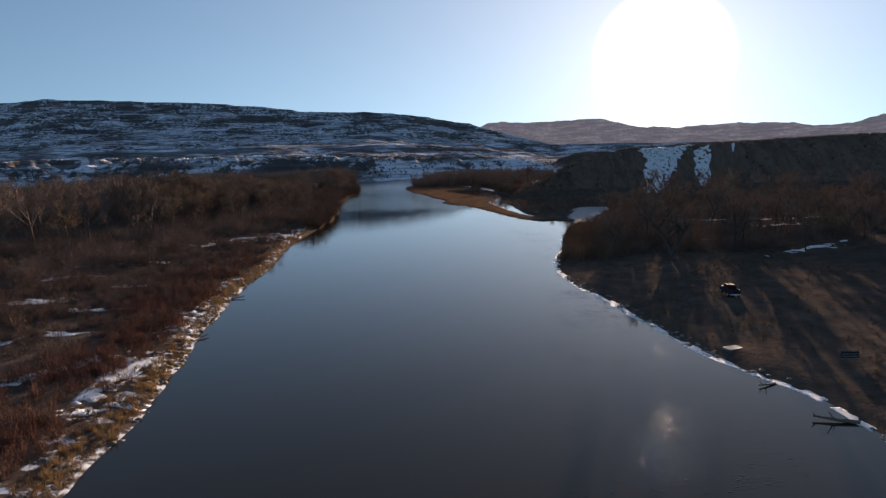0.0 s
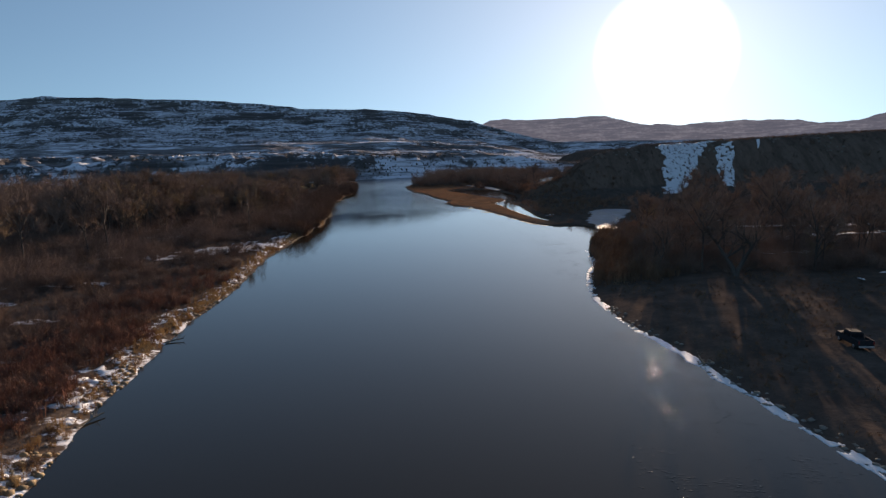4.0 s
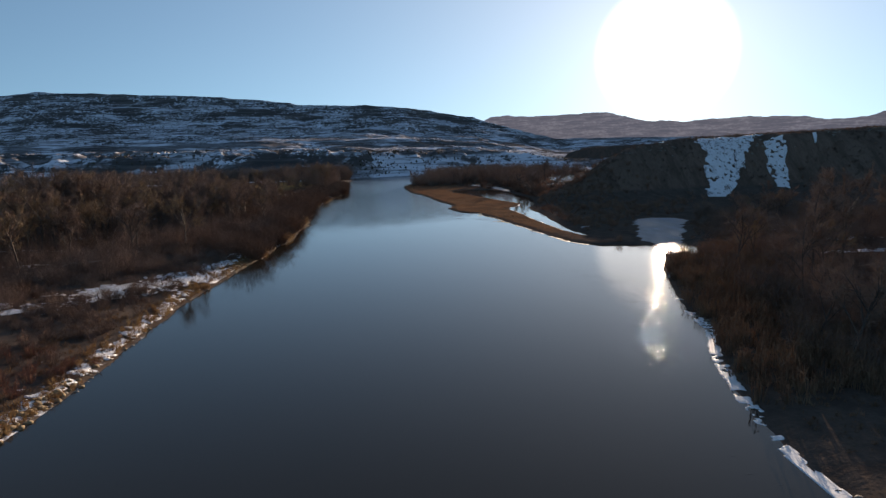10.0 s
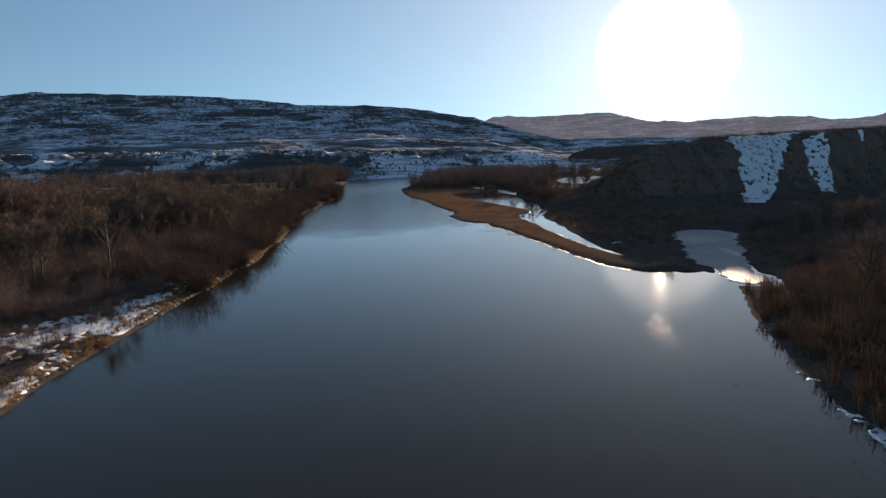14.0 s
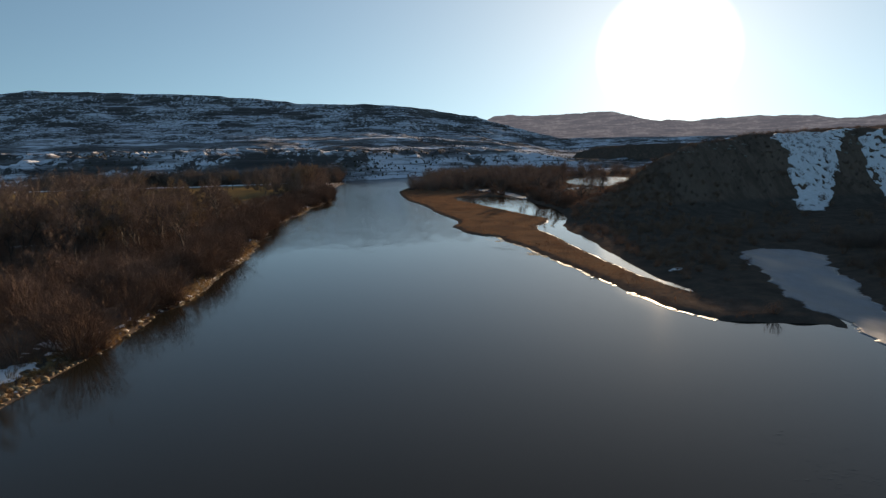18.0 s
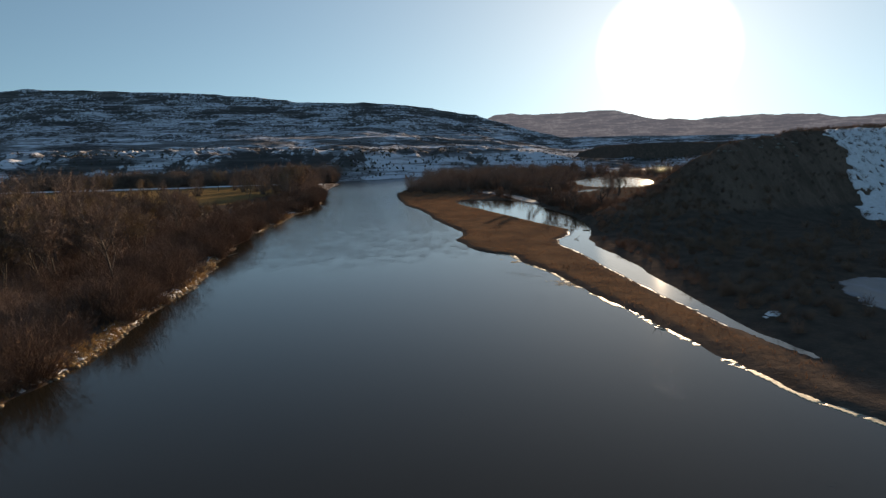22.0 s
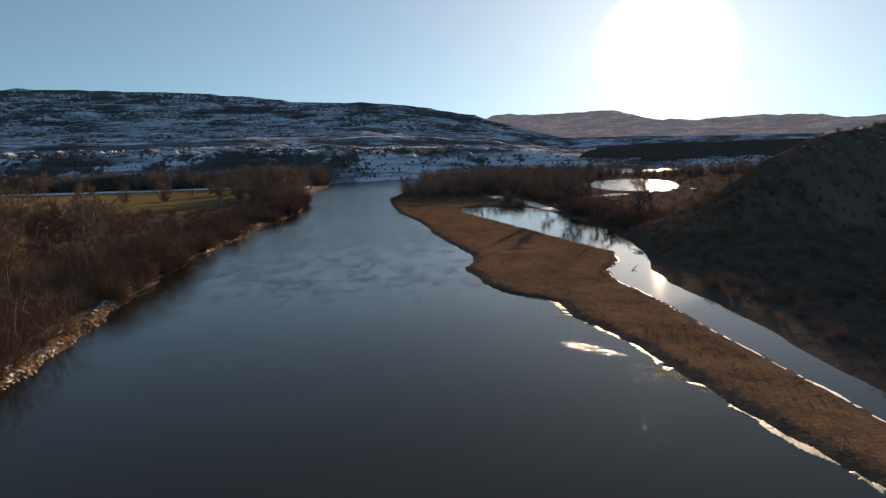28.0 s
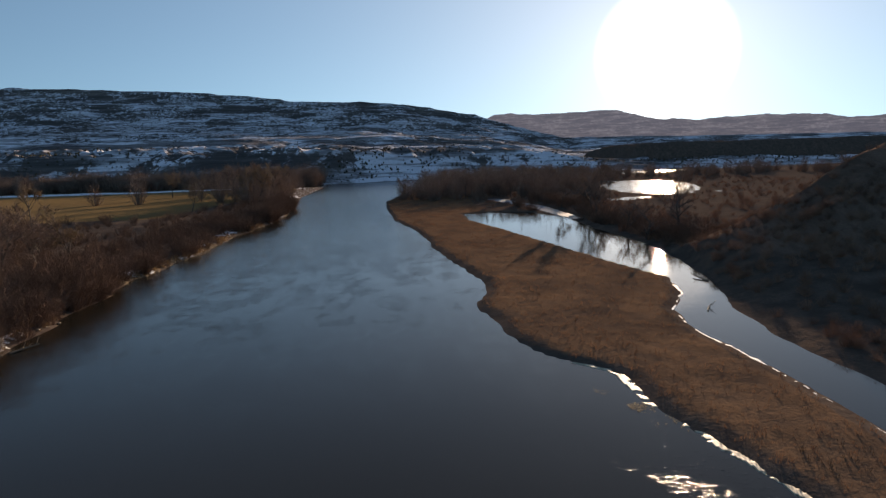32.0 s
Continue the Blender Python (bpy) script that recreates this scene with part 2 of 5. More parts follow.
M_GROUND, M_MESA, M_WATER, M_ICE, M_SNOW = ground_material(), mesa_material(), water_material(), ice_material(), snow_material()
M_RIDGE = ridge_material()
M_RIPPLE = ripple_material()
M_RIME = plain_material("straw_stained_ice", (0.52, 0.47, 0.36), (0.30, 0.25, 0.16), 2.5, 0.6, 0.5)
M_BARK = plain_material("grey_brown_bark", (0.10, 0.083, 0.072), (0.06, 0.05, 0.043), 5.0, 0.95, 0.5)
M_TWIG = plant_material("bare_cottonwood_twigs", (0.165, 0.135, 0.118), (0.115, 0.095, 0.084), (0.20, 0.166, 0.143))
M_TWIG2 = plant_material("olive_grey_twigs", (0.195, 0.16, 0.115), (0.24, 0.195, 0.14), (0.155, 0.125, 0.09))
# shade below the tree crowns is put into these darker tones
M_UNDER = plant_material("shade_darkened_understory_twigs", (0.11, 0.079, 0.063), (0.074, 0.055, 0.046), (0.14, 0.104, 0.083))
# the banks' light and shade are put into the tones of these two
M_BRUSH = plant_material("lightened_brown_brush_twigs", (0.19, 0.125, 0.093), (0.125, 0.083, 0.063), (0.245, 0.165, 0.12))
M_BANK = plant_material("grey_brown_shaded_bank_brush", (0.105, 0.076, 0.062), (0.066, 0.049, 0.041), (0.135, 0.10, 0.08))
M_WILLOW = plant_material("red_willow_stems", (0.16, 0.082, 0.064), (0.115, 0.066, 0.054), (0.16, 0.10, 0.078), 0.9, 0.05)
M_SCRUB = plant_material("grey_scrub_twigs", (0.13, 0.10, 0.087), (0.085, 0.067, 0.06), (0.165, 0.13, 0.11))
M_THICKET = plant_material("grey_thicket_twigs", (0.15, 0.12, 0.106), (0.095, 0.077, 0.07), (0.19, 0.152, 0.13))
M_STRAW = plant_material("straw_bank_grass", (0.34, 0.25, 0.13), (0.25, 0.18, 0.09), (0.20, 0.13, 0.07), 0.9, 0.15)
M_WEED = plant_material("bleached_water_weed", (0.36, 0.31, 0.18), (0.26, 0.22, 0.12), (0.42, 0.38, 0.25), 0.9, 0.4)
M_LITTER = plant_material("dull_dry_grass", (0.15, 0.10, 0.066), (0.10, 0.068, 0.046), (0.20, 0.14, 0.09))
M_BARGRASS = plant_material("rust_coloured_sedge", (0.19, 0.112, 0.073), (0.125, 0.076, 0.053), (0.235, 0.145, 0.093), 0.9, 0.2)
M_REED = plant_material("tan_reeds", (0.15, 0.105, 0.075), (0.105, 0.073, 0.053), (0.19, 0.137, 0.095))
M_JUNIPER = plant_material("dark_juniper", (0.06, 0.062, 0.045), (0.08, 0.078, 0.058), (0.07, 0.062, 0.05))
M_WOOD = plain_material("weathered_wood", (0.20, 0.16, 0.12), (0.12, 0.095, 0.07), 9.0, 0.9, 0.4)
M_CLOD = plain_material("straw_coloured_earth", (0.27, 0.20, 0.115), (0.13, 0.092, 0.06), 1.4, 0.95, 0.6)
M_STONE = plain_material("bank_stones", (0.26, 0.23, 0.19), (0.15, 0.13, 0.11), 2.0, 0.9, 0.4)

# ---------------------------------------------------------------- plan of the valley
def lattice(x, y, seed):
    n = np.sin(x * 127.1 + y * 311.7 + seed * 74.7) * 43758.5453
    return n - np.floor(n)


def vnoise(x, y, size, seed=0):
    """Smooth noise from 0 to 1 with lumps of that size."""
    x, y = np.asarray(x, float) / size, np.asarray(y, float) / size
    i, j = np.floor(x), np.floor(y)
    u, v = x - i, y - j
    u, v = u * u * (3 - 2 * u), v * v * (3 - 2 * v)
    a, b = lattice(i, j, seed), lattice(i + 1, j, seed)
    c, d = lattice(i, j + 1, seed), lattice(i + 1, j + 1, seed)
    return a + (b - a) * u + (c - a) * v + (a - b - c + d) * u * v


def fbm(x, y, size, seed=0, octaves=4):
    t, w = 0.0, 0.0
    for o in range(octaves):
        t = t + vnoise(x, y, size / 2 ** o, seed + o * 13) * 0.5 ** o
        w += 0.5 ** o
    return t / w


def step(a, b, v):
    t = np.clip((v - a) / (b - a), 0, 1)
    return t * t * (3 - 2 * t)


LEFT_Y = (-300, 48, 72, 100, 135, 165, 206, 240, 270, 300, 334, 373, 392, 440, 484, 521, 571, 640, 750, 827, 934)
LEFT_X = (-26, -31, -33, -38, -42, -43.5, -47, -48, -47, -48, -50, -56, -60, -66, -65, -68, -66, -74, -92, -98, -103)
RIGHT_Y = (-300, 52, 62, 72, 85, 104, 125, 140, 154, 168, 178, 203, 225, 240, 250, 262, 264, 273, 295, 319, 345, 360, 373, 380,
           391, 407, 426, 475, 522, 560, 640, 670, 690, 740, 813, 941)
RIGHT_X = (52, 41, 41, 37, 35, 33, 30, 30, 32, 36, 40, 44.5, 51, 57, 61, 60, 46, 42, 37.5, 33.5, 30, 24.5, 21, 15,
           11, 10, 12, 2, -4, -14, -23, -25, -24, -20, -10, 3)
BAR_Y = (285, 302, 332, 366, 386, 399, 410, 425, 440, 467, 509, 551, 576, 583)
BAR_X = (49, 45, 42.5, 41, 39, 40, 46, 49, 44.5, 38, 28, 17, 16, 24)
SHORE_X = (50, 48, 48, 49, 48, 50, 53, 57, 59, 61, 57.5, 56, 46, 30)
FAR_X = (-1500, -400, -116, -74, 1, 200, 600)
FAR_Y = (1010, 985, 958, 990, 1046, 1110, 1180)


def capsule(x, y, ax, ay, bx, by, ra, rb):
    dx, dy = bx - ax, by - ay
    t = np.clip(((x - ax) * dx + (y - ay) * dy) / (dx * dx + dy * dy), 0, 1)
    return np.hypot(x - ax - t * dx, y - ay - t * dy) - (ra + (rb - ra) * t)


def river_sd(x, y):
    wob = (fbm(x, y, 9, 3) - 0.5) * 3.0 + (vnoise(x, y, 28, 9) - 0.5) * 2.0
    side = np.maximum(np.interp(y, LEFT_Y, LEFT_X) - x, x - np.interp(y, RIGHT_Y, RIGHT_X))
    far = y - np.interp(x, FAR_X, FAR_Y)
    main = np.maximum(side, far)
    bend = np.maximum(far, 941 + 0.45 * x - y)
    bend = np.maximum(bend, -2 - x)
    bay = (vnoise(x, y, 12, 15) - 0.5) * 3.0 * step(0, 8, x) * step(262, 275, y) * (1 - step(400, 430, y))
    nick = (vnoise(x, y, 8, 16) - 0.5) * 2.6 * step(30, 36, -x) * step(245, 265, y) * (1 - step(640, 700, y))
    return np.minimum(main, bend) + wob * 0.55 + bay + nick


def channel_sd(x, y):
    wob = (fbm(x, y, 8, 21) - 0.5) * 2.6
    s = np.maximum(np.interp(y, BAR_Y, BAR_X) - x, x - np.interp(y, BAR_Y, SHORE_X))
    return np.maximum(s, np.maximum(BAR_Y[0] - y, y - BAR_Y[-1])) + wob * 0.6


def cove_sd(x, y):
    wob = (fbm(x, y, 9, 31) - 0.5) * 9
    return np.minimum(capsule(x, y, 64, 250, 72, 282, 5, 6), capsule(x, y, 72, 282, 87, 322, 6, 9)) + wob * 0.6


def slough_sd(x, y):
    wob = (fbm(x, y, 8, 41) - 0.5) * 2
    return np.minimum(capsule(x, y, 59, 545, 54, 605, 3.2, 5.0), capsule(x, y, 54, 605, 40, 665, 5.0, 5.5)) + wob * 0.6


def pond_sd(x, y):
    wob = (fbm(x, y, 16, 51) - 0.5) * 9
    d = (np.hypot((x - 166 - (y - 765) * 0.22) / 34, (y - 765) / 96) - 1) * 34
    return np.minimum(d, capsule(x, y, 104, 632, 120, 646, 5, 5)) + wob


def water_sd(x, y):
    s = np.minimum(river_sd(x, y), channel_sd(x, y))
    return np.minimum(np.minimum(s, cove_sd(x, y)), np.minimum(slough_sd(x, y), pond_sd(x, y)))


CREST_X = (60, 92, 102, 145, 204, 260, 340, 600, 1500)
CREST_Y = (432, 440, 450, 468, 470, 452, 425, 330, 0)


def hill(x, y):
    """The bluff beside the river."""
    crest = np.interp(x, CREST_X, CREST_Y) + (fbm(x, y, 40, 61) - 0.5) * 14
    run = 58 + 14 * (vnoise(x, y, 35, 62) - 0.5)
    face = step(-run, 0, y - crest) ** 1.15
    gully = 1 - 0.34 * np.abs(vnoise(x, y * 0.25, 14, 63) - 0.5) * 2 * (1 - face)
    flank = step(50, 141, x - np.maximum(0, y - 452) * 1.1 + (fbm(x, y, 22, 64) - 0.5) * 16)
    back = 1 - step(60, 230, y - crest - np.maximum(0, x - 180) * 0.9)
    top = 31.5 + np.clip(x - 170, 0, 400) * 0.027
    ribs = (fbm(x, y * 0.35, 9, 67) - 0.5) * 4.5 * face * (1 - step(0.9, 1.0, face)) + (fbm(x, y, 5, 68) - 0.5) * 1.6 * step(0.02, 0.2, face)
    return (top * face * gully + ribs) * flank * back


def benches(x, y):
    """Badlands and slopes past the far bend, up to the mesa."""
    s = y - np.interp(x, FAR_X, FAR_Y) - 40 * (fbm(x, y, 150, 71) - 0.3)
    a = np.clip(x / np.maximum(y, 300), -1.2, 1.2)
    crown = np.interp(a, (-1.2, -0.67, -0.60, -0.36, -0.246, -0.175, -0.093, 0.006, 0.07, 0.2, 1.2),
                      (420, 448, 462, 417, 374, 340, 336, 299, 258, 120, 80))
    prof = np.interp(s, (0, 40, 110, 300, 700, 1000, 1250, 1330, 1750, 2150, 2300, 2480, 2560, 2640, 2700),
                     (0, 0.004, 0.05, 0.065, 0.11, 0.15, 0.25, 0.30, 0.36, 0.50, 0.62, 0.80, 0.86, 0.99, 1.0))
    z = prof * crown * (1 + 0.25 * (fbm(x, y, 260, 72) - 0.5) * step(0, 60, s) * (1 - step(2300, 2650, s)))
    rough = fbm(x, y, 90, 73, 5) - 0.5
    z = z + rough * 28 * step(20, 200, s) * (0.45 + 0.55 * step(1500, 2000, s)) * (1 - 0.75 * step(2550, 2700, s))
    knobs = np.abs(fbm(x, y, 70, 74, 4) - 0.5) * 2
    z = z + 26 * (1 - knobs * 1.6) * (1 - 0.75 * step(120, 330, x)) * step(10, 90, s) * (1 - step(260, 620, s))
    lift = 20.0
    q = z / lift
    terrace = (np.floor(q) + step(0.55, 0.95, q - np.floor(q))) * lift
    z = z + (terrace - z) * 0.25 * step(700, 1300, s)
    return np.maximum(z, 0) * step(0, 30, s)


def ground_z(x, y):
    x, y = np.asarray(x, float), np.asarray(y, float)
    sd = water_sd(x, y)
    left = step(0, -20, x - np.interp(y, LEFT_Y, LEFT_X) - 4)
    on_bar = step(258, 272, y) * (1 - step(690, 720, y)) * (1 - step(-2, 3, x - np.interp(y, BAR_Y, BAR_X)))
    on_bar = np.where(y > 583, step(258, 272, y) * (1 - step(690, 720, y)) * (1 - step(40, 46, x)), on_bar) * (1 - left)
    lumps = (fbm(x, y, 6, 5) - 0.5) * 0.5 + (fbm(x, y, 45, 6) - 0.5) * 1.2
    z_left = step(0, 1.3, sd) * 1.35 + step(2, 45, sd) * 1.2 + lumps * step(1, 8, sd)
    z_right = step(0, 3.5, sd) * (0.6 - 0.35 * step(600, 660, y)) + step(3, 30, sd) * (1.0 - 0.8 * step(600, 660, y)) + lumps * 0.7 * step(2, 10, sd)
    z_bar = step(0, 1.8, sd) * 0.42 + (fbm(x, y, 5, 7) - 0.5) * 0.3 * step(0.5, 3, sd)
    z = z_left * left + (1 - left) * (z_bar * on_bar + z_right * (1 - on_bar))
    dry = step(0, 6, sd)
    z = z + hill(x, y) * dry + benches(x, y)
    # ground climbs gently away from the valley floor
    z = z + (14 * step(480, 1100, -x) + 10 * step(320, 900, x)) * dry * (1 - step(900, 1050, y))
    z = z + 9 * step(84, 150, x + (fbm(x, y, 25, 66) - 0.5) * 24) * (1 - step(120, 215, y)) * dry
    under = -1.6 * step(0, 7, -sd)
    return np.where(sd > 0, z, under)


# ---------------------------------------------------------------- mesh helpers
def mesh_object(name, verts, quads, material, parent=None, label=""):
    verts, quads = np.asarray(verts, np.float32), np.asarray(quads, np.int32)
    me = bpy.data.meshes.new(name)
    k = quads.shape[1]
    me.vertices.add(len(verts))
    me.vertices.foreach_set("co", verts.ravel())
    me.loops.add(quads.size)
    me.loops.foreach_set("vertex_index", quads.ravel())
    me.polygons.add(len(quads))
    me.polygons.foreach_set("loop_start", np.arange(0, quads.size, k, dtype=np.int32))
    me.update(calc_edges=True)
    me.materials.append(material)
    ob = new(name, me)
    if parent is not None:
        ob.parent = parent
    if label:
        tagged(ob, label)
    return ob


def smooth(ob):
    ob.data.polygons.foreach_set("use_smooth", np.ones(len(ob.data.polygons), bool))
    return ob


def part(name, bm, material, parent=None, label=""):
    me = bpy.data.meshes.new(name)
    bm.to_mesh(me)
    bm.free()
    me.materials.append(material)
    ob = new(name, me)
    ob.parent = parent
    if label:
        tagged(ob, label)
    return ob


def sheet(name, xs, ys, zfun, material):
    gx, gy = np.meshgrid(xs, ys)
    z = zfun(gx, gy)
    verts = np.stack([gx.ravel(), gy.ravel(), z.ravel()], 1)
    n, m = len(xs), len(ys)
    i = (np.arange(m - 1)[:, None] * n + np.arange(n - 1)[None]).ravel()
    ob = mesh_object(name, verts, np.stack([i, i + 1, i + n + 1, i + n], 1), material)
    return smooth(ob), gx, gy, z


def spread(start, stop, first, growth):
    out, s = [start], first
    while abs(out[-1] - start) < abs(stop - start):
        out.append(out[-1] + (s if stop > start else -s))
        s *= growth
    return np.array(out[1:])


# ---------------------------------------------------------------- ground, water, mesa
xs = np.concatenate([spread(-330, -5200, 5, 1.12)[::-1], np.arange(-330, -112, 4.0), np.arange(-112, 112, 1.3),
                     np.arange(112, 300, 2.2), spread(299, 5200, 4, 1.12)])
ys = np.concatenate([spread(16, -1800, 2, 1.15)[::-1], np.arange(16, 700, 1.9), np.arange(700, 1160, 5.0), spread(1156, 5200, 8, 1.15)])


def near_z(x, y):
    s = y - np.interp(x, FAR_X, FAR_Y)
    return np.where(s > 80, 0, ground_z(x, y)) - 40 * step(8, 40, s)


ground, gx, gy, gz = sheet("ground", xs, ys, near_z, M_GROUND)
tagged(ground, "brown river bottomland with dry grass and snow patches", "ground", kind="structure")


def zone_colors(x, y):
    sd = water_sd(x, y)
    lx, rx = np.interp(y, LEFT_Y, LEFT_X), np.interp(y, RIGHT_Y, RIGHT_X)
    left = x < lx + 6
    field = step(0, 12, x + 430) * step(0, 14, -112 - x + (y - 560) * 0.02) * step(0, 14, y - 556 - (x + 190) * 0.15) * (1 - step(0, 14, y - 845))
    bar = (x < np.interp(y, BAR_Y, BAR_X) + 1) & (x > rx - 3) & (y > 258) & (y < 700) & ~left
    grass = np.where(bar, 0.62 * step(0.8, 2.2, sd) * (0.3 + 0.7 * step(262, 310, y)), 0.2)
    grass = np.where((~left) & ~bar & (sd < 8), 0.35, grass)
    grass = np.where(left & (sd < 5), 0.2, grass)
    grass = np.maximum(grass, field)
    lot = (~left) & (y < 150)
    gravel = np.where(lot, step(0, 30, 150 - y) * step(2, 10, sd) * 0.1 * (1 - step(40, 60, x - 52)), 0.0)
    gravel = np.maximum(gravel, 0.75 * step(1.5, 6, hill(x, y)))
    snow = np.where(left, 0.16 * step(2, 20, sd), 0.10 * step(6, 20, sd))
    snow = np.where(left & (sd < 9), 0.54 - 0.3 * step(110, 260, y) - 0.02 * sd, snow)
    snow = np.where(field > 0.3, 0.0, snow)
    edge = left & (y > 848) & (y < 885) & (x > -480)
    snow = np.where(edge, 0.7, snow)
    snow = np.where(left & (y > 560) & (sd < 14), 0.45, snow)
    snow = np.where(y > 1000, 0.34, snow)
    return np.stack([snow, grass, gravel, field], -1)


zc = ground.data.attributes.new("zone", 'FLOAT_COLOR', 'POINT')
zc.data.foreach_set("color", zone_colors(gx, gy).astype(np.float32).ravel())

wx, wy = np.linspace(-700, 900, 41), np.linspace(-900, 1260, 41)
water, _, _, _ = sheet("water", wx, wy, lambda x, y: x * 0.0, M_WATER)
tagged(water, "calm grey-blue river water reflecting the sky", "river", kind="structure")

ang = np.radians(np.concatenate([np.arange(-62, -42, 1.0), np.arange(-42, 44, 0.14), np.arange(44, 63, 1.0)]))
rad = np.concatenate([np.arange(900, 1700, 9.0), np.arange(1700, 3300, 16.0), np.arange(3300, 4300, 14.0), np.arange(4300, 4801, 100.0)])
ga, gr = np.meshgrid(ang, rad)
px, py = gr * np.sin(ga), gr * np.cos(ga)
pz = ground_z(px, py) - 7 * (1 - step(3, 16, py - np.interp(px, FAR_X, FAR_Y)))
n = len(ang)
i = (np.arange(len(rad) - 1)[:, None] * n + np.arange(n - 1)[None]).ravel()
mesa = mesh_object("mesa", np.stack([px.ravel(), py.ravel(), pz.ravel()], 1), np.stack([i, i + 1, i + n + 1, i + n], 1), M_MESA)
tagged(mesa, "long layered sandstone mesa dusted with snow", "mesa", kind="structure")

RIDGE_A = (-0.2, 0.0, 0.085, 0.10, 0.125, 0.15, 0.19, 0.225, 0.262, 0.285, 0.30, 0.32, 0.345, 0.36, 0.372, 0.385, 0.41, 0.43, 0.46, 0.50, 0.535, 0.60, 0.625, 0.67, 0.70, 0.754, 0.80, 1.3)
RIDGE_Z = (200, 256, 279, 310, 315, 306, 301, 303, 311, 306, 290, 268, 236, 228, 240, 228, 218, 224, 231, 233, 227, 221, 196, 188, 202, 241, 265, 370)


def make_ridge():
    a = np.linspace(-0.2, 1.3, 900)
    top = np.interp(a, RIDGE_A, RIDGE_Z) + (fbm(a * 400, a * 0, 14, 91) - 0.5) * 9 + np.floor(vnoise(a * 400, a * 0, 5, 93) * 3) * 2.5
    lv = np.linspace(0, 1, 9)
    aa, ll = np.meshgrid(a, lv)
    y = 4640 + 40 * ll - 60 * np.abs(vnoise(aa * 60, ll * 2, 1, 92) - 0.5)
    z = -60 + (top[None] + 60) * ll
    v = np.stack([(aa * y).ravel() * 1.0, y.ravel(), z.ravel()], 1)
    k = np.hypot(v[:, 0], v[:, 1])
    v[:, :2] *= np.minimum(1.0, 4660 / k)[:, None]
    n = len(a)
    i = (np.arange(8)[:, None] * n + np.arange(n - 1)[None]).ravel()
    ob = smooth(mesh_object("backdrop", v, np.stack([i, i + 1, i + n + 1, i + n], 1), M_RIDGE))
    tagged(ob, "pale ridge line with painted haze on the far horizon", "ridge", kind="structure")


make_ridge()


def far_bluff():
    """A low dark flat-topped bluff past the pond."""
    fx, fy = np.arange(300, 1150, 7.0), np.arange(1330, 1760, 7.0)

    def shape(x, y):
        edge = 1420 + (fbm(x, y, 70, 81) - 0.5) * 90 + np.clip(430 - x, 0, 200) * 0.9
        face = step(-70, 0, y - edge)
        return 43 * face * (0.93 + 0.07 * face) * step(330, 420, x + (fbm(x, y, 30, 82) - 0.5) * 50) + (fbm(x, y, 24, 83) - 0.5) * 5 * face - 2

    ob, bx, by, bz = sheet("bluff", fx, fy, shape, M_GROUND)
    zone = np.stack([0.16 + 0 * bx, 0.1 + 0 * bx, 0.45 + 0 * bx, 0 * bx], -1)
    ob.data.attributes.new("zone", 'FLOAT_COLOR', 'POINT').data.foreach_set("color", zone.astype(np.float32).ravel())
    tagged(ob, "low dark flat-topped bluff past the pond", "bluff", kind="structure")


far_bluff()

# ---------------------------------------------------------------- plants
rng = np.random.default_rng(7)


def slivers(p0, p1, w0):
    """Thin tapered stems from p0 to p1, one face each."""
    p0, p1 = np.asarray(p0, float), np.asarray(p1, float)
    w0 = np.broadcast_to(np.asarray(w0, float), (len(p0),))[:, None]
    d = p1 - p0
    r = rng.normal(size=p0.shape)
    s = np.cross(d, r)
    s /= np.linalg.norm(s, axis=1)[:, None] + 1e-9
    v = np.stack([p0 - s * w0 / 2, p0 + s * w0 / 2, p1], 1).reshape(-1, 3)
    return v, np.arange(len(v)).reshape(-1, 3)


def join(pieces):
    vs, qs, o = [], [], 0
    for v, q in pieces:
        vs.append(v)
        qs.append(q + o)
        o += len(v)
    return np.concatenate(vs), np.concatenate(qs)


def tube(p0, p1, r0, r1, sides=5):
    p0, p1 = np.asarray(p0, float), np.asarray(p1, float)
    d = (p1 - p0) / (np.linalg.norm(p1 - p0) + 1e-9)
    a = np.cross(d, (0.3, 0.9, 0.2) if abs(d[2]) > 0.9 else (0, 0, 1))
    a /= np.linalg.norm(a)
    b = np.cross(d, a)
    t = np.arange(sides) * 2 * np.pi / sides
    ring = np.cos(t)[:, None] * a + np.sin(t)[:, None] * b
    v = np.concatenate([p0 + ring * r0, p1 + ring * r1])
    k = np.arange(sides)
    n = (k + 1) % sides
    return v, np.concatenate([np.stack([k, n, sides + n], 1), np.stack([k, sides + n, sides + k], 1)])


def unit(v):
    return v / (np.linalg.norm(v) + 1e-9)


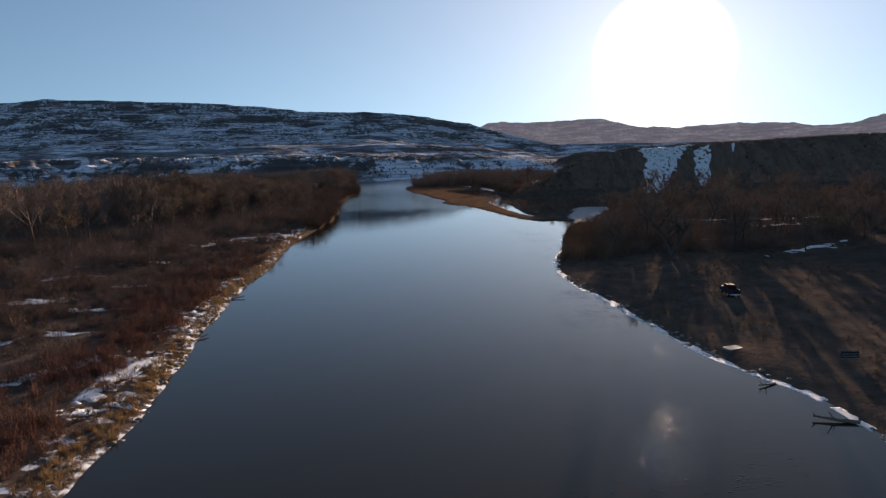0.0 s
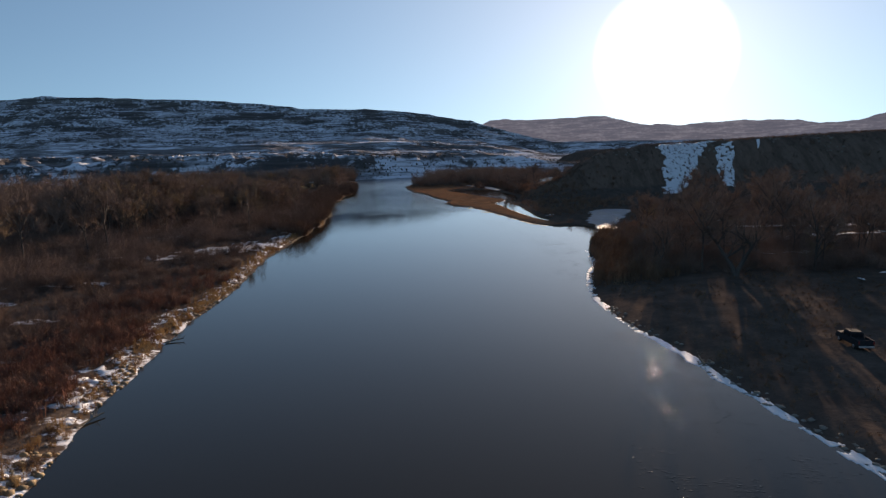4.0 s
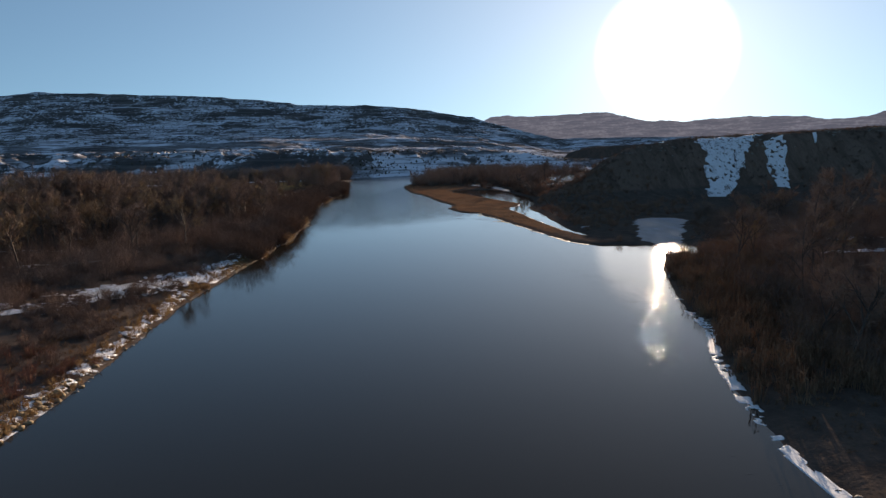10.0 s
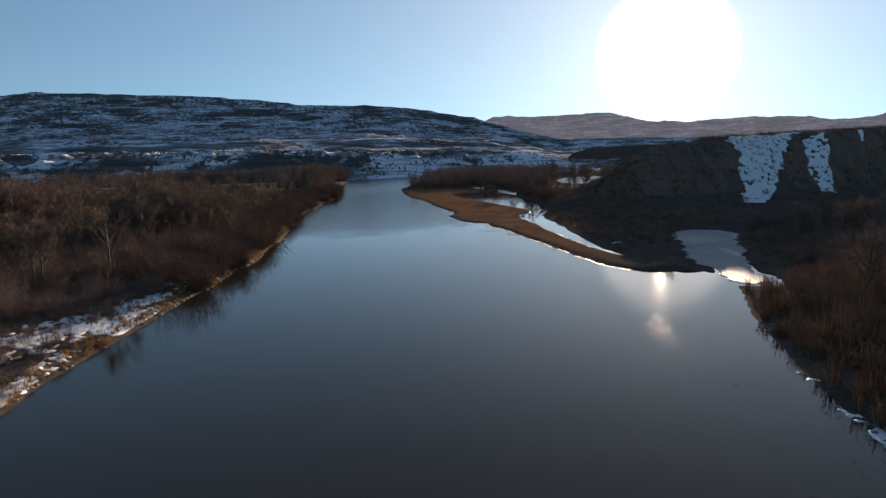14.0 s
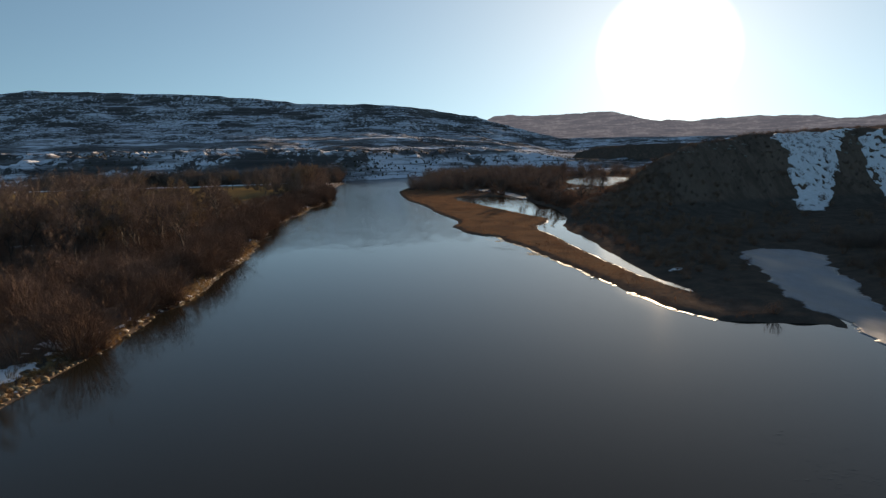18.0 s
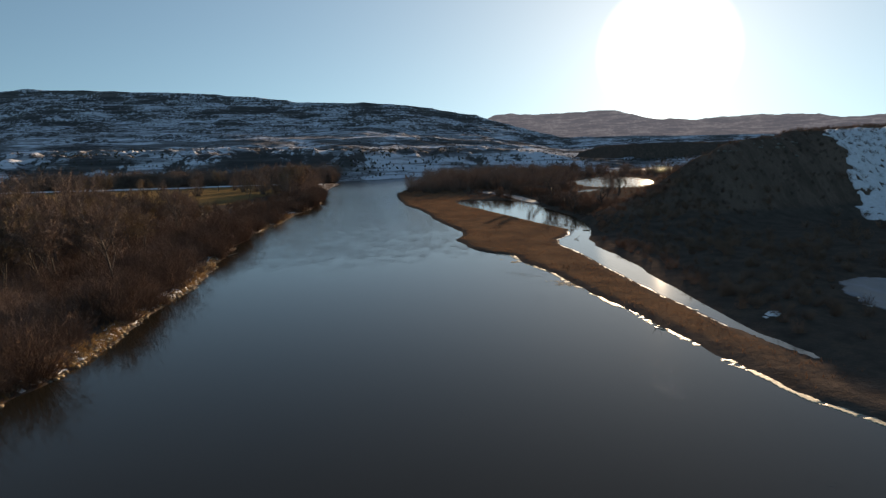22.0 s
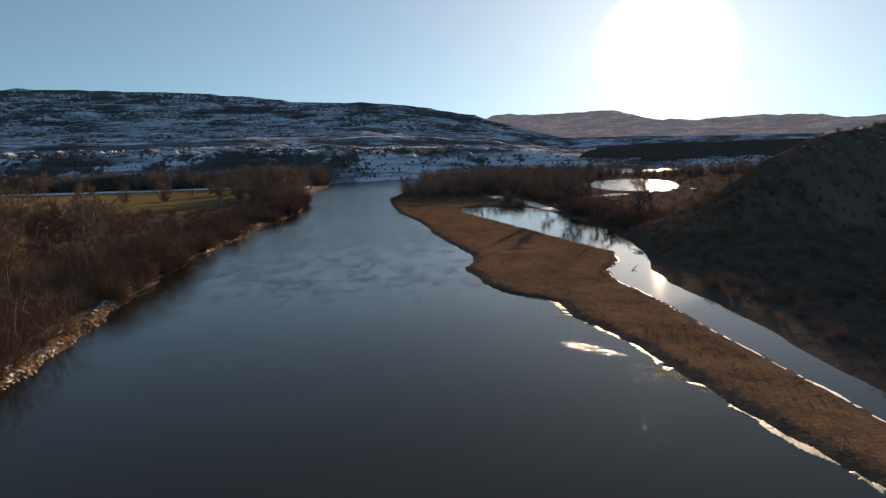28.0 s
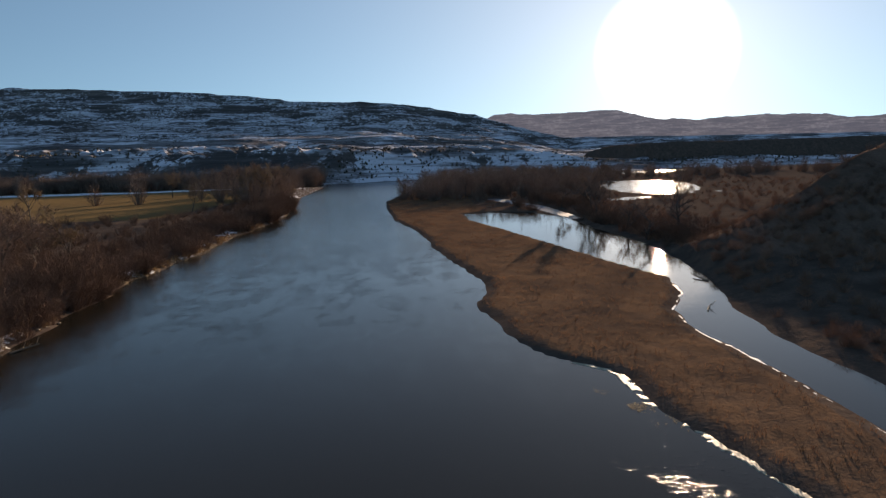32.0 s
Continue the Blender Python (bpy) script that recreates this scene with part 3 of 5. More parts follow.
def make_tree(h, spreadness=0.6, limbs=5, twigs=13, stems=1, girth=1.0):
    """A bare tree: the trunk, its limbs with their branches, and the crown of twigs."""
    trunk, boughs, p0, p1 = [], [], [], []
    for st in range(stems):
        foot = np.array([*rng.normal(0, 0.02 * (stems > 1), 2), -0.03]) * h
        way = unit(np.array([*rng.normal(0, 0.1 + 0.2 * (stems > 1), 2), 1.0]))
        mid = foot + way * h * rng.uniform(0.11, 0.18)
        tip = mid + unit(way + rng.normal(0, 0.12, 3)) * h * 0.42
        r = h * 0.0135 * girth / (1 + 0.4 * (stems - 1))
        trunk += [tube(foot, mid, r * 1.35, r, 7), tube(mid, tip, r, r * 0.45, 6)]
        for a in range(limbs):
            limb = []
            s = mid + (tip - mid) * rng.uniform(0.0, 1.0)
            an = 2 * np.pi * (a + rng.uniform(-0.3, 0.3)) / limbs
            d1 = unit(np.array([np.cos(an) * spreadness, np.sin(an) * spreadness, rng.uniform(0.55, 1.2)]))
            e = s + d1 * h * rng.uniform(0.2, 0.32)
            limb.append(tube(s, e, r * 0.55, r * 0.32, 5))
            for b in range(4):
                d2 = unit(d1 + rng.normal(0, 0.5, 3) + (0, 0, 0.2))
                s2 = s + (e - s) * (rng.uniform(0.35, 0.95) if b else 1.0)
                e2 = s2 + d2 * h * rng.uniform(0.13, 0.22)
                limb.append(tube(s2, e2, r * 0.3, r * 0.11, 4))
                for c in range(3):
                    d3 = unit(d2 + rng.normal(0, 0.55, 3) + (0, 0, 0.1))
                    s3 = s2 + (e2 - s2) * rng.uniform(0.25, 1.0)
                    e3 = s3 + d3 * h * rng.uniform(0.08, 0.14)
                    p0.append(s3), p1.append(e3)
                    for q in range(twigs):
                        s4 = s3 + (e3 - s3) * rng.uniform(0.05, 1.0)
                        p0.append(s4)
                        p1.append(s4 + unit(d3 + rng.normal(0, 0.65, 3) + (0, 0, 0.15)) * h * rng.uniform(0.04, 0.11))
            boughs.append(join(limb))
    return join(trunk), boughs, slivers(p0, p1, h * rng.uniform(0.003, 0.0065, len(p0)))


def make_bush(h, w, n, stem, upright=False):
    """A leafless many-stemmed bush: a dome of fine twigs, or upright stems."""
    an = rng.uniform(0, 2 * np.pi, n)
    rr = np.sqrt(rng.uniform(0, 1, n))
    base = 0.3 if upright else 0.1
    foot = np.stack([np.cos(an) * rr * w * base, np.sin(an) * rr * w * base, np.full(n, -0.04)], 1)
    tall = h * np.sqrt(np.maximum(1 - 0.8 * rr ** 2, 0.05)) * rng.uniform(0.7, 1.0, n)
    if upright:
        tall = h * (1 - 0.45 * rr ** 2) * rng.uniform(0.65, 1.05, n)
    tip = np.stack([np.cos(an) * rr * w * 0.5, np.sin(an) * rr * w * 0.5, tall], 1) + rng.normal(0, 0.05 * h, (n, 3))
    k = n * 3
    pick = rng.integers(0, n, k)
    t = rng.uniform(0.3, 0.95, k)[:, None]
    d = tip[pick] - foot[pick]
    s = foot[pick] + d * t
    e = s + d * rng.uniform(0.05, 0.22, (k, 1)) + rng.normal(0, 0.08 if upright else 0.13, (k, 3)) * h
    e[:, 2] = np.maximum(e[:, 2], 0.05 * h)
    return slivers(np.concatenate([foot, s]), np.concatenate([tip, e]), np.concatenate([np.full(n, stem), np.full(k, stem * 0.8)]))


def strew(shapes, pos, scale, turn):
    """Lay copies of the shapes at the places, joined to one array."""
    out = []
    which = rng.integers(0, len(shapes), len(pos))
    for s, (v, q) in enumerate(shapes):
        k = np.nonzero(which == s)[0]
        if not len(k):
            continue
        c, n = np.cos(turn[k])[:, None], np.sin(turn[k])[:, None]
        sc = scale[k][:, None]
        x = (v[None, :, 0] * c - v[None, :, 1] * n) * sc + pos[k, 0][:, None]
        y = (v[None, :, 0] * n + v[None, :, 1] * c) * sc + pos[k, 1][:, None]
        z = v[None, :, 2] * sc + pos[k, 2][:, None]
        vv = np.stack([x, y, z], -1).reshape(-1, 3)
        qq = (q[None] + (np.arange(len(k)) * len(v))[:, None, None]).reshape(-1, q.shape[1])
        out.append((vv, qq))
    return join(out)


def places(n, x0, x1, y0, y1, keep, far=0.0):
    """Up to n places in the box where keep(x, y) says how likely one is."""
    x, y = rng.uniform(x0, x1, n), rng.uniform(y0, y1, n)
    ok = rng.uniform(0, 1, n) < keep(x, y)
    x, y = x[ok], y[ok]
    return np.stack([x, y, ground_z(x, y) - 0.05], 1)


def stuff(name, shapes, pos, lo, hi, material, label, category):
    v, q = strew(shapes, pos, rng.uniform(lo, hi, len(pos)), rng.uniform(0, 6.28, len(pos)))
    return tagged(mesh_object(name, v, q, material), label, category, kind="stuff")


def left_d(x, y):
    return np.interp(y, LEFT_Y, LEFT_X) - x


def slump(x, y):
    """1 where the far-side bank has slumped and lies bare."""
    return step(0.44, 0.58, vnoise(x * 0.4, y, 13, 193))


def clearing(x, y):
    """1 in the open hay field and the strip of snow past it."""
    return step(0, 8, -112 - x + (y - 560) * 0.02) * step(0, 8, y - 550 - (x + 190) * 0.15) * (1 - step(0, 10, y - 885)) * step(-470, -440, x)


TREES = [make_tree(1.0, 0.55 + 0.1 * (k % 3), 6 - 2 * (k % 3 == 2), 28, 1 + (k % 3 == 2)) for k in range(6)]
TREES += [make_tree(1.0, 0.9, 6, 10, 1, 2.5), make_tree(1.0, 0.8, 5, 10, 2, 2.7)]
LITE = [make_tree(1.0, 0.65, 5, 6, 1) for k in range(4)]
LITE = [join([w, *b, t]) for w, b, t in LITE]
BUSH_BIG = [make_bush(1.0, 1.4, 52, 0.019) for k in range(5)]
BUSH_FINE = [make_bush(1.0, 1.35, 72, 0.014) for k in range(5)]
BUSH_TALL = [make_bush(1.0, 1.45, 115, 0.0068) for k in range(5)]
COPSE = [make_bush(1.0, 0.85, 66, 0.015) for k in range(5)]
STEMS = [make_bush(1.0, 0.8, 16, 0.045, True) for k in range(5)]
CLUMP = [make_bush(1.0, 1.3, 18, 0.06) for k in range(5)]
WISP = [make_bush(1.0, 1.1, 30, 0.022) for k in range(5)]
TUFT = [make_bush(1.0, 1.3, 4, 0.08, True) for k in range(6)]


# cottonwoods of the far-side woods
def woods(x, y):
    d = left_d(x, y)
    edge = np.where(y < 250, step(34, 70, d), step(8, 50, d))
    return edge * (1 - clearing(x, y)) * (1 - step(425, 475, y)) * (0.25 + 0.75 * step(0.35, 0.6, vnoise(x, y, 40, 101)))


def plant_tree(k, x, y, h, turn, mat, label, group):
    """One tree of its own: trunk and crown under an empty at its foot."""
    key = (k, mat.name)
    if key not in plant_tree.made:
        root = new("tree")
        (wv, wq), boughs, (tv, tq) = TREES[k]
        smooth(mesh_object("trunk", wv, wq, M_BARK, root))
        for bv, bq in boughs:
            smooth(mesh_object("limb", bv, bq, M_BARK, root))
        mesh_object("crown", tv, tq, mat, root)
        root.scale = (h, h, h)
        root.matrix_basis = pose(x, y, float(ground_z(x, y)), 0, 0, turn) @ Matrix.Scale(h, 4)
        plant_tree.made[key] = root
        return tagged(root, label, "tree", group)
    src = plant_tree.made[key]
    ob = copy_thing(src, Matrix())
    ob.matrix_basis = pose(x, y, float(ground_z(x, y)), 0, 0, turn) @ Matrix.Scale(h, 4)
    return tagged(ob, label, "tree", group)


plant_tree.made = {}
cand = places(2600, -330, -52, 90, 560, woods)
order = np.argsort(-cand[:, 0] + np.abs(cand[:, 1] - 330) * 0.15)
for q, (x, y, z) in enumerate(cand[order][:150]):
    tall = rng.uniform(12, 18) + 9 * step(40, 90, left_d(x, y))
    plant_tree(q % 6, x, y, tall, rng.uniform(0, 360), (M_TWIG, M_TWIG2)[q % 7 in (1, 4)], "tall bare cottonwood with grey-brown twigs in the thicket", "bare trees of the left bank woods")
rest = cand[order][150:780]
stuff("bare_woods", LITE, rest, 13, 27, M_TWIG, "dense bare winter cottonwood woods", "woods")


# brush under and before the trees
def thicket(x, y):
    d = left_d(x, y)
    return np.where(y < 250, step(18, 40, d), step(20, 30, d)) * (1 - clearing(x, y)) * (1 - 0.6 * step(120, 220, d)) * (0.4 + 0.6 * step(0.3, 0.6, vnoise(x, y, 16, 111)))


def edge_brush(x, y):
    d = left_d(x, y)
    return step(0.1, 0.9, water_sd(x, y)) * (1 - step(22, 36, d)) * step(256, 268, y) * (1 - step(640, 700, y)) * (0.15 + 0.85 * step(0.33, 0.52, vnoise(x, y, 10, 113))) * np.where(y > 440, 0.75, 1.0) * (1 - 0.85 * slump(x, y) * (water_sd(x, y) < 5))


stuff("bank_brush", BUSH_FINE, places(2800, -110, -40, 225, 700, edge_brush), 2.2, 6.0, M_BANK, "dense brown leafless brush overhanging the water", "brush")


def brush_front(y):
    """How far from the water the tall brush begins."""
    return np.interp(y, (40, 80, 120, 156, 185, 214, 228, 256, 268), (70, 56, 45, 32, 27, 24, 18, 9, 3))


def mid_brush(x, y):
    d = left_d(x, y) - brush_front(y) + (fbm(x, y, 12, 116) - 0.5) * 10
    return step(-1, 4, d) * (1 - step(60, 100, d)) * (1 - step(420, 460, y)) * (0.35 + 0.65 * step(0.32, 0.55, vnoise(x, y, 16, 115)))


oy_ = rng.uniform(250, 660, 3000)
ox_ = np.interp(oy_, LEFT_Y, LEFT_X) + 2.0 - rng.uniform(0, 1, 3000) ** 1.5 * 10
ok_ = rng.uniform(0, 1, 3000) < step(-0.5, 0.1, water_sd(ox_, oy_)) * (0.12 + 0.88 * step(0.36, 0.52, vnoise(ox_, oy_, 12, 119))) * (1 - 0.9 * slump(ox_, oy_))
tk_ = ok_ & (oy_ < 660) & (rng.uniform(0, 1, 3000) < 0.6)
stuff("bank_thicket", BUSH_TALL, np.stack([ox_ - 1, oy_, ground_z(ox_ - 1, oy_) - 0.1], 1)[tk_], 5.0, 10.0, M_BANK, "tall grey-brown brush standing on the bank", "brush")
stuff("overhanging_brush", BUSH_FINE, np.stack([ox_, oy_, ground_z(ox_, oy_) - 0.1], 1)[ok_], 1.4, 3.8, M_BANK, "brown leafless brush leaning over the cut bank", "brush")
stuff("tall_brush", BUSH_TALL, places(2600, -170, -46, 50, 470, mid_brush), 3.0, 7.5, M_THICKET, "tall grey-brown leafless brush before the trees", "brush")
stuff("thicket", BUSH_BIG, places(2900, -260, -45, 70, 700, thicket), 2.5, 5.5, M_UNDER, "dense dark leafless brush along the river", "brush")


def red_strip(x, y):
    d = left_d(x, y)
    shore = np.interp(y, (40, 90, 130, 170, 240), (5.0, 4.5, 3, 2, 1.5)) + (fbm(x, y, 9, 118) - 0.5) * 7
    return step(-1, 2, d - shore) * (1 - step(9, 17, d - shore)) * (1 - step(135, 185, y)) * (0.25 + 0.75 * step(0.3, 0.6, vnoise(x, y, 11, 117)))


def grey_flat(x, y):
    d = left_d(x, y)
    return step(3, 8 + 8 * (1 - step(110, 150, y)), d) * (1 - step(0, 6, d - brush_front(y) - 4)) * (1 - step(240, 268, y)) * (0.25 + 0.75 * step(0.35, 0.55, vnoise(x, y, 9, 120)))


stuff("willow_stems", STEMS + WISP, places(10500, -80, -28, 25, 250, red_strip), 0.9, 2.7, M_WILLOW, "rust-red leafless willow stems on the bank", "willows")
stuff("low_scrub", WISP + BUSH_FINE, places(9000, -120, -34, 25, 270, grey_flat), 0.9, 2.8, M_SCRUB, "low grey-brown leafless scrub on the river flat", "scrub")


def bank_edge(x, y):
    d = water_sd(x, y)
    return step(0.0, 0.4, d) * (1 - step(2.0, 4.5, d)) * (0.2 + 0.8 * step(0.35, 0.55, vnoise(x, y, 7, 121))) * (x < 0) * (1 - step(310, 340, y) * (1 - step(0.42, 0.6, vnoise(x, y, 13, 123))))


by_ = rng.uniform(25, 700, 10000)
bx_ = np.interp(by_, LEFT_Y, LEFT_X) + 2.5 - rng.uniform(0, 9, 10000)
bk_ = rng.uniform(0, 1, 10000) < bank_edge(bx_, by_)
stuff("bank_grass", STEMS, np.stack([bx_, by_, ground_z(bx_, by_) - 0.05], 1)[bk_], 0.6, 1.35, M_STRAW, "straw-coloured tussocks on the cut bank", "grass")


# small steep wavelets added along one shore, turned to catch the sun's glint
def glint_lane(x, y):
    lane = np.interp(y, (40, 100, 200, 262, 300, 345, 380), (21, 28, 37, 30, 25, 22, 22))
    wide = np.interp(y, (40, 120, 220, 300, 345, 380), (12, 10, 7, 6, 9, 8))
    reach = np.maximum(np.maximum(1 - step(118, 140, y), step(150, 170, y) * (1 - step(236, 248, y))), (0.3 + 0.5 * step(318, 330, y)) * step(262, 272, y) * (1 - step(345, 360, y))) * 0.9 + 0.1
    pool = (0.15 + 0.85 * step(0.4, 0.65, fbm(x, y, 9, 141))) * step(0.25, 0.7, vnoise(x, y * 1.6, 2.2, 142))
    return (1 - 0.65 * step(140, 155, y)) * (water_sd(x, y) < -0.8) * (1 - step(0.3, 1.0, np.abs(x - lane) / wide)) * pool * reach


def wavelets(n):
    x, y = rng.uniform(8, 50, n), rng.uniform(44, 380, n)
    ok = rng.uniform(0, 1, n) < glint_lane(x, y)
    x, y = x[ok], y[ok]
    n = len(x)
    long, broad, turn = rng.uniform(0.14, 0.34, n), rng.uniform(0.08, 0.13, n), rng.normal(-0.36, 0.18, n)
    tall = broad * np.tan(np.radians(np.clip(rng.normal(6.0, 3.0, n), 1.5, 14)))
    c, d = np.cos(turn), np.sin(turn)
    side = np.stack([c * long, d * long, 0 * c], 1)
    ahead = np.stack([-d * broad, c * broad, 0 * c], 1)
    mid = np.stack([x, y, 0 * x + 0.004], 1)
    crest = np.stack([c * long * 0.3, d * long * 0.3, tall], 1)
    back = np.stack([-c * long * 0.3, -d * long * 0.3, tall], 1)
    v = np.stack([mid - side, mid - ahead - side * 0.2, mid - ahead + side * 0.2, mid + side, mid + ahead, mid + crest, mid + back], 1).reshape(-1, 3)
    face = np.array([(0, 1, 6), (1, 2, 6), (2, 5, 6), (2, 3, 5), (3, 4, 5), (4, 6, 5), (4, 0, 6)])
    q = (np.arange(n)[:, None, None] * 7 + face[None]).reshape(-1, 3)
    tagged(mesh_object("wavelets", v, q, M_RIPPLE), "small wavelets added and turned to glint in the low sun", "ripples", kind="stuff")


wavelets(130000)


# the sedge bar
def on_bar(x, y):
    inner = np.where(y > 583, 44.0, np.interp(y, BAR_Y, BAR_X))
    sd = water_sd(x, y)
    return (x < inner + 2) * (x > np.interp(y, RIGHT_Y, RIGHT_X)) * (sd > 1.0) * (0.25 + 0.75 * step(262, 305, y)) * (0.45 + 0.55 * step(0.35, 0.6, vnoise(x, y, 8, 127)))


def weed_bed(x, y):
    u, v = (x - 30.5) / 5.5, (y - 331.5 + (x - 30.5) * 1.1) / 3.4
    p, q = (x - 21.8) / 3.2, (y - 361.5 + (x - 21.8) * 1.6) / 3.0
    return (water_sd(x, y) < 0.2) * (1 - step(0.5, 1.1, np.minimum(np.hypot(u, v), np.hypot(p, q)))) * step(0.4, 0.6, fbm(x, y, 2.4, 129))


wp = places(42000, 16, 40, 320, 370, weed_bed)
wp[:, 2] = -0.04
stuff("water_weed", [make_bush(1.0, 2.2, 4, 0.10) for k in range(4)], wp, 0.10, 0.26, M_WEED, "straw-coloured weed breaking the shallow water by the bar", "weed")
def left_floor(x, y):
    d = left_d(x, y)
    return (water_sd(x, y) > 0.5) * (1 - step(40, 62, d)) * (1 - step(240, 275, y)) * (0.35 + 0.65 * step(0.35, 0.6, vnoise(x, y, 6, 128)))


def snow_edge_grass(x, y):
    return (water_sd(x, y) > 0.4) * (1 - step(9, 13, left_d(x, y))) * (1 - step(225, 262, y)) * (0.15 + 0.85 * step(0.42, 0.58, vnoise(x, y, 3.2, 126)))


stuff("tussocks", STEMS + WISP, places(15000, -62, -26, 28, 262, snow_edge_grass), 0.35, 1.1, M_LITTER, "brown grass tussocks standing in the thin snow", "grass")
stuff("dry_grass", TUFT, places(17000, -105, -26, 28, 275, left_floor), 0.35, 0.95, M_LITTER, "dull brown dry grass under the willows", "grass")
stuff("sedge", TUFT, places(60000, -26, 62, 262, 700, on_bar), 0.22, 0.75, M_BARGRASS, "rust-brown dry sedge covering the low bar", "sedge")


def dark_sedge(x, y):
    return on_bar(x, y) * step(0.5, 0.62, fbm(x, y, 7, 139))


stuff("dark_sedge", TUFT, places(9000, -26, 62, 275, 700, dark_sedge), 0.4, 0.95, M_LITTER, "darker matted clumps of dead sedge on the bar", "sedge")


# brush of the other bank
def right_brush(x, y):
    sd = water_sd(x, y)
    lot = (y < 150) * (x < 100)
    t = step(1.0, 5, sd) * (1 - lot) * (1 - 0.85 * step(8, 20, hill(x, y)))
    spit = (y > 262) * (x < np.interp(y, BAR_Y, BAR_X) + 2) * (y < 583)
    flat = (y > 255) * (y < 300) * (x < 70)
    return t * (1 - spit) * (1 - 0.9 * flat) * (0.55 + 0.45 * step(0.4, 0.65, vnoise(x, y, 22, 131)))


def near_shore(x, y):
    return right_brush(x, y) * (1 - step(88, 104, x)) * (1 - step(560, 600, y))


def past_shore(x, y):
    return right_brush(x, y) * np.where((x < 96) & (y < 580), 0.0, 1.0)


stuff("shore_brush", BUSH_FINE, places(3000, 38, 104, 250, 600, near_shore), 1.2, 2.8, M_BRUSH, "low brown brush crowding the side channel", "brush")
def flat_thicket(x, y):
    """Tall brush on the flat behind the landing."""
    sd = water_sd(x, y)
    open_flat = (y > 250) * (x < 72)
    return step(5, 12, sd) * step(150, 162, y + (x - 50) * 0.12 + (fbm(x, y, 14, 134) - 0.5) * 14) * (1 - open_flat) * (1 - 0.75 * step(84, 96, x) * step(172, 186, y) * (1 - step(236, 250, y))) * (1 - step(1, 5, hill(x, y))) * (0.3 + 0.7 * step(0.36, 0.56, vnoise(x, y, 15, 136)))


def landing_grass(x, y):
    return (water_sd(x, y) > 1.2) * (0.06 + 0.94 * step(0.46, 0.6, fbm(x, y, 8, 138))) * (1 - step(150, 162, y))


stuff("flat_thicket", BUSH_TALL + BUSH_FINE, places(3400, 44, 210, 145, 330, flat_thicket), 2.4, 6.0, M_THICKET, "tall grey-brown brush on the flat behind the landing", "brush")
stuff("landing_grass", TUFT + WISP, places(11000, 34, 125, 42, 162, landing_grass), 0.25, 0.8, M_LITTER, "low brown grass and weeds on the landing", "grass")
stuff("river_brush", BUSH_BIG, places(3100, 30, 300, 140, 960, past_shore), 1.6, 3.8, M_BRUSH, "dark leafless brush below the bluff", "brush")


def reeds(x, y):
    sd = water_sd(x, y)
    return step(0.3, 1.5, sd) * (1 - step(16, 26, sd)) * step(148, 160, y) * (1 - step(243, 252, y)) * (x > 20) * (0.3 + 0.7 * step(0.35, 0.6, vnoise(x, y, 9, 135)))


stuff("reeds", STEMS, places(5600, 28, 85, 145, 255, reeds), 1.2, 3.6, M_REED, "tall tan reeds crowding the point", "reeds")


def far_right_woods(x, y):
    sd = water_sd(x, y)
    return step(2, 10, sd) * step(0, 30, y - 640 - np.abs(x - 30) * 0.4) * (1 - step(930, 990, y - 0.4 * np.maximum(x, 0))) * (1 - step(110, 170, x) * (1 - step(868, 890, y) * step(0.3, 0.5, vnoise(x, y, 40, 133)))) * (x > -30) * (1 - 0.6 * step(150, 200, x))


stuff("far_brush", COPSE, places(2500, -30, 420, 560, 1000, far_right_woods), 5, 19, M_TWIG, "reddish-brown bare woods at the bend", "woods")


def far_left_woods(x, y):
    d = left_d(x, y)
    return step(6, 20, d) * (1 - step(60, 130, d)) * step(640, 700, y) * (1 - clearing(x, y) * 0.9)


def field_grove(x, y):
    return step(887, 893, y) * (1 - step(950, 975, y)) * step(104, 112, -x) * (0.35 + 0.65 * step(0.35, 0.6, vnoise(x, y, 35, 137)))


stuff("field_woods", COPSE, places(900, -470, -104, 885, 975, field_grove), 12, 22, M_TWIG, "bare grey-brown trees behind the hay field", "woods")
stuff("bend_woods", COPSE, places(1300, -330, -70, 640, 1000, far_left_woods), 8, 25, M_TWIG, "bare trees along the river bend", "woods")

for q, (x, y, z) in enumerate(places(700, -20, 150, 630, 820, far_right_woods)[:16]):
    plant_tree((0, 3, 1, 4)[q % 4], x, y, rng.uniform(15, 22), q * 71.0, M_TWIG, "round-crowned bare cottonwood in the woods at the bend", "bare trees at the bend")
for q, (x, y, z) in enumerate(places(500, -230, -80, 640, 860, far_left_woods)[:14]):
    plant_tree((1, 4, 0, 3)[q % 4], x, y, rng.uniform(17, 26), q * 53.0, (M_TWIG, M_TWIG2)[q % 2], "pale bare cottonwood beside the river bend", "bare trees at the bend")

# junipers of the slopes
CONE = [(np.array([(0, 0, -0.3), (0.5, 0, 0.3), (0.1, 0.48, 0.35), (-0.5, 0.05, 0.25), (0, -0.5, 0.3), (0.05, 0, 1.0)]),
         np.array([(0, 1, 2), (0, 2, 3), (0, 3, 4), (0, 4, 1), (5, 2, 1), (5, 3, 2), (5, 4, 3), (5, 1, 4)]))]
ja = np.radians(rng.uniform(-42, 30, 34000))
jr = 1000 + 2700 * rng.uniform(0, 1, 34000) ** 1.3
jx, jy = jr * np.sin(ja), jr * np.cos(ja)
jk = rng.uniform(0, 1, 34000) < step(0.4, 0.62, fbm(jx, jy, 220, 141)) * step(20, 60, jy - np.interp(jx, FAR_X, FAR_Y))
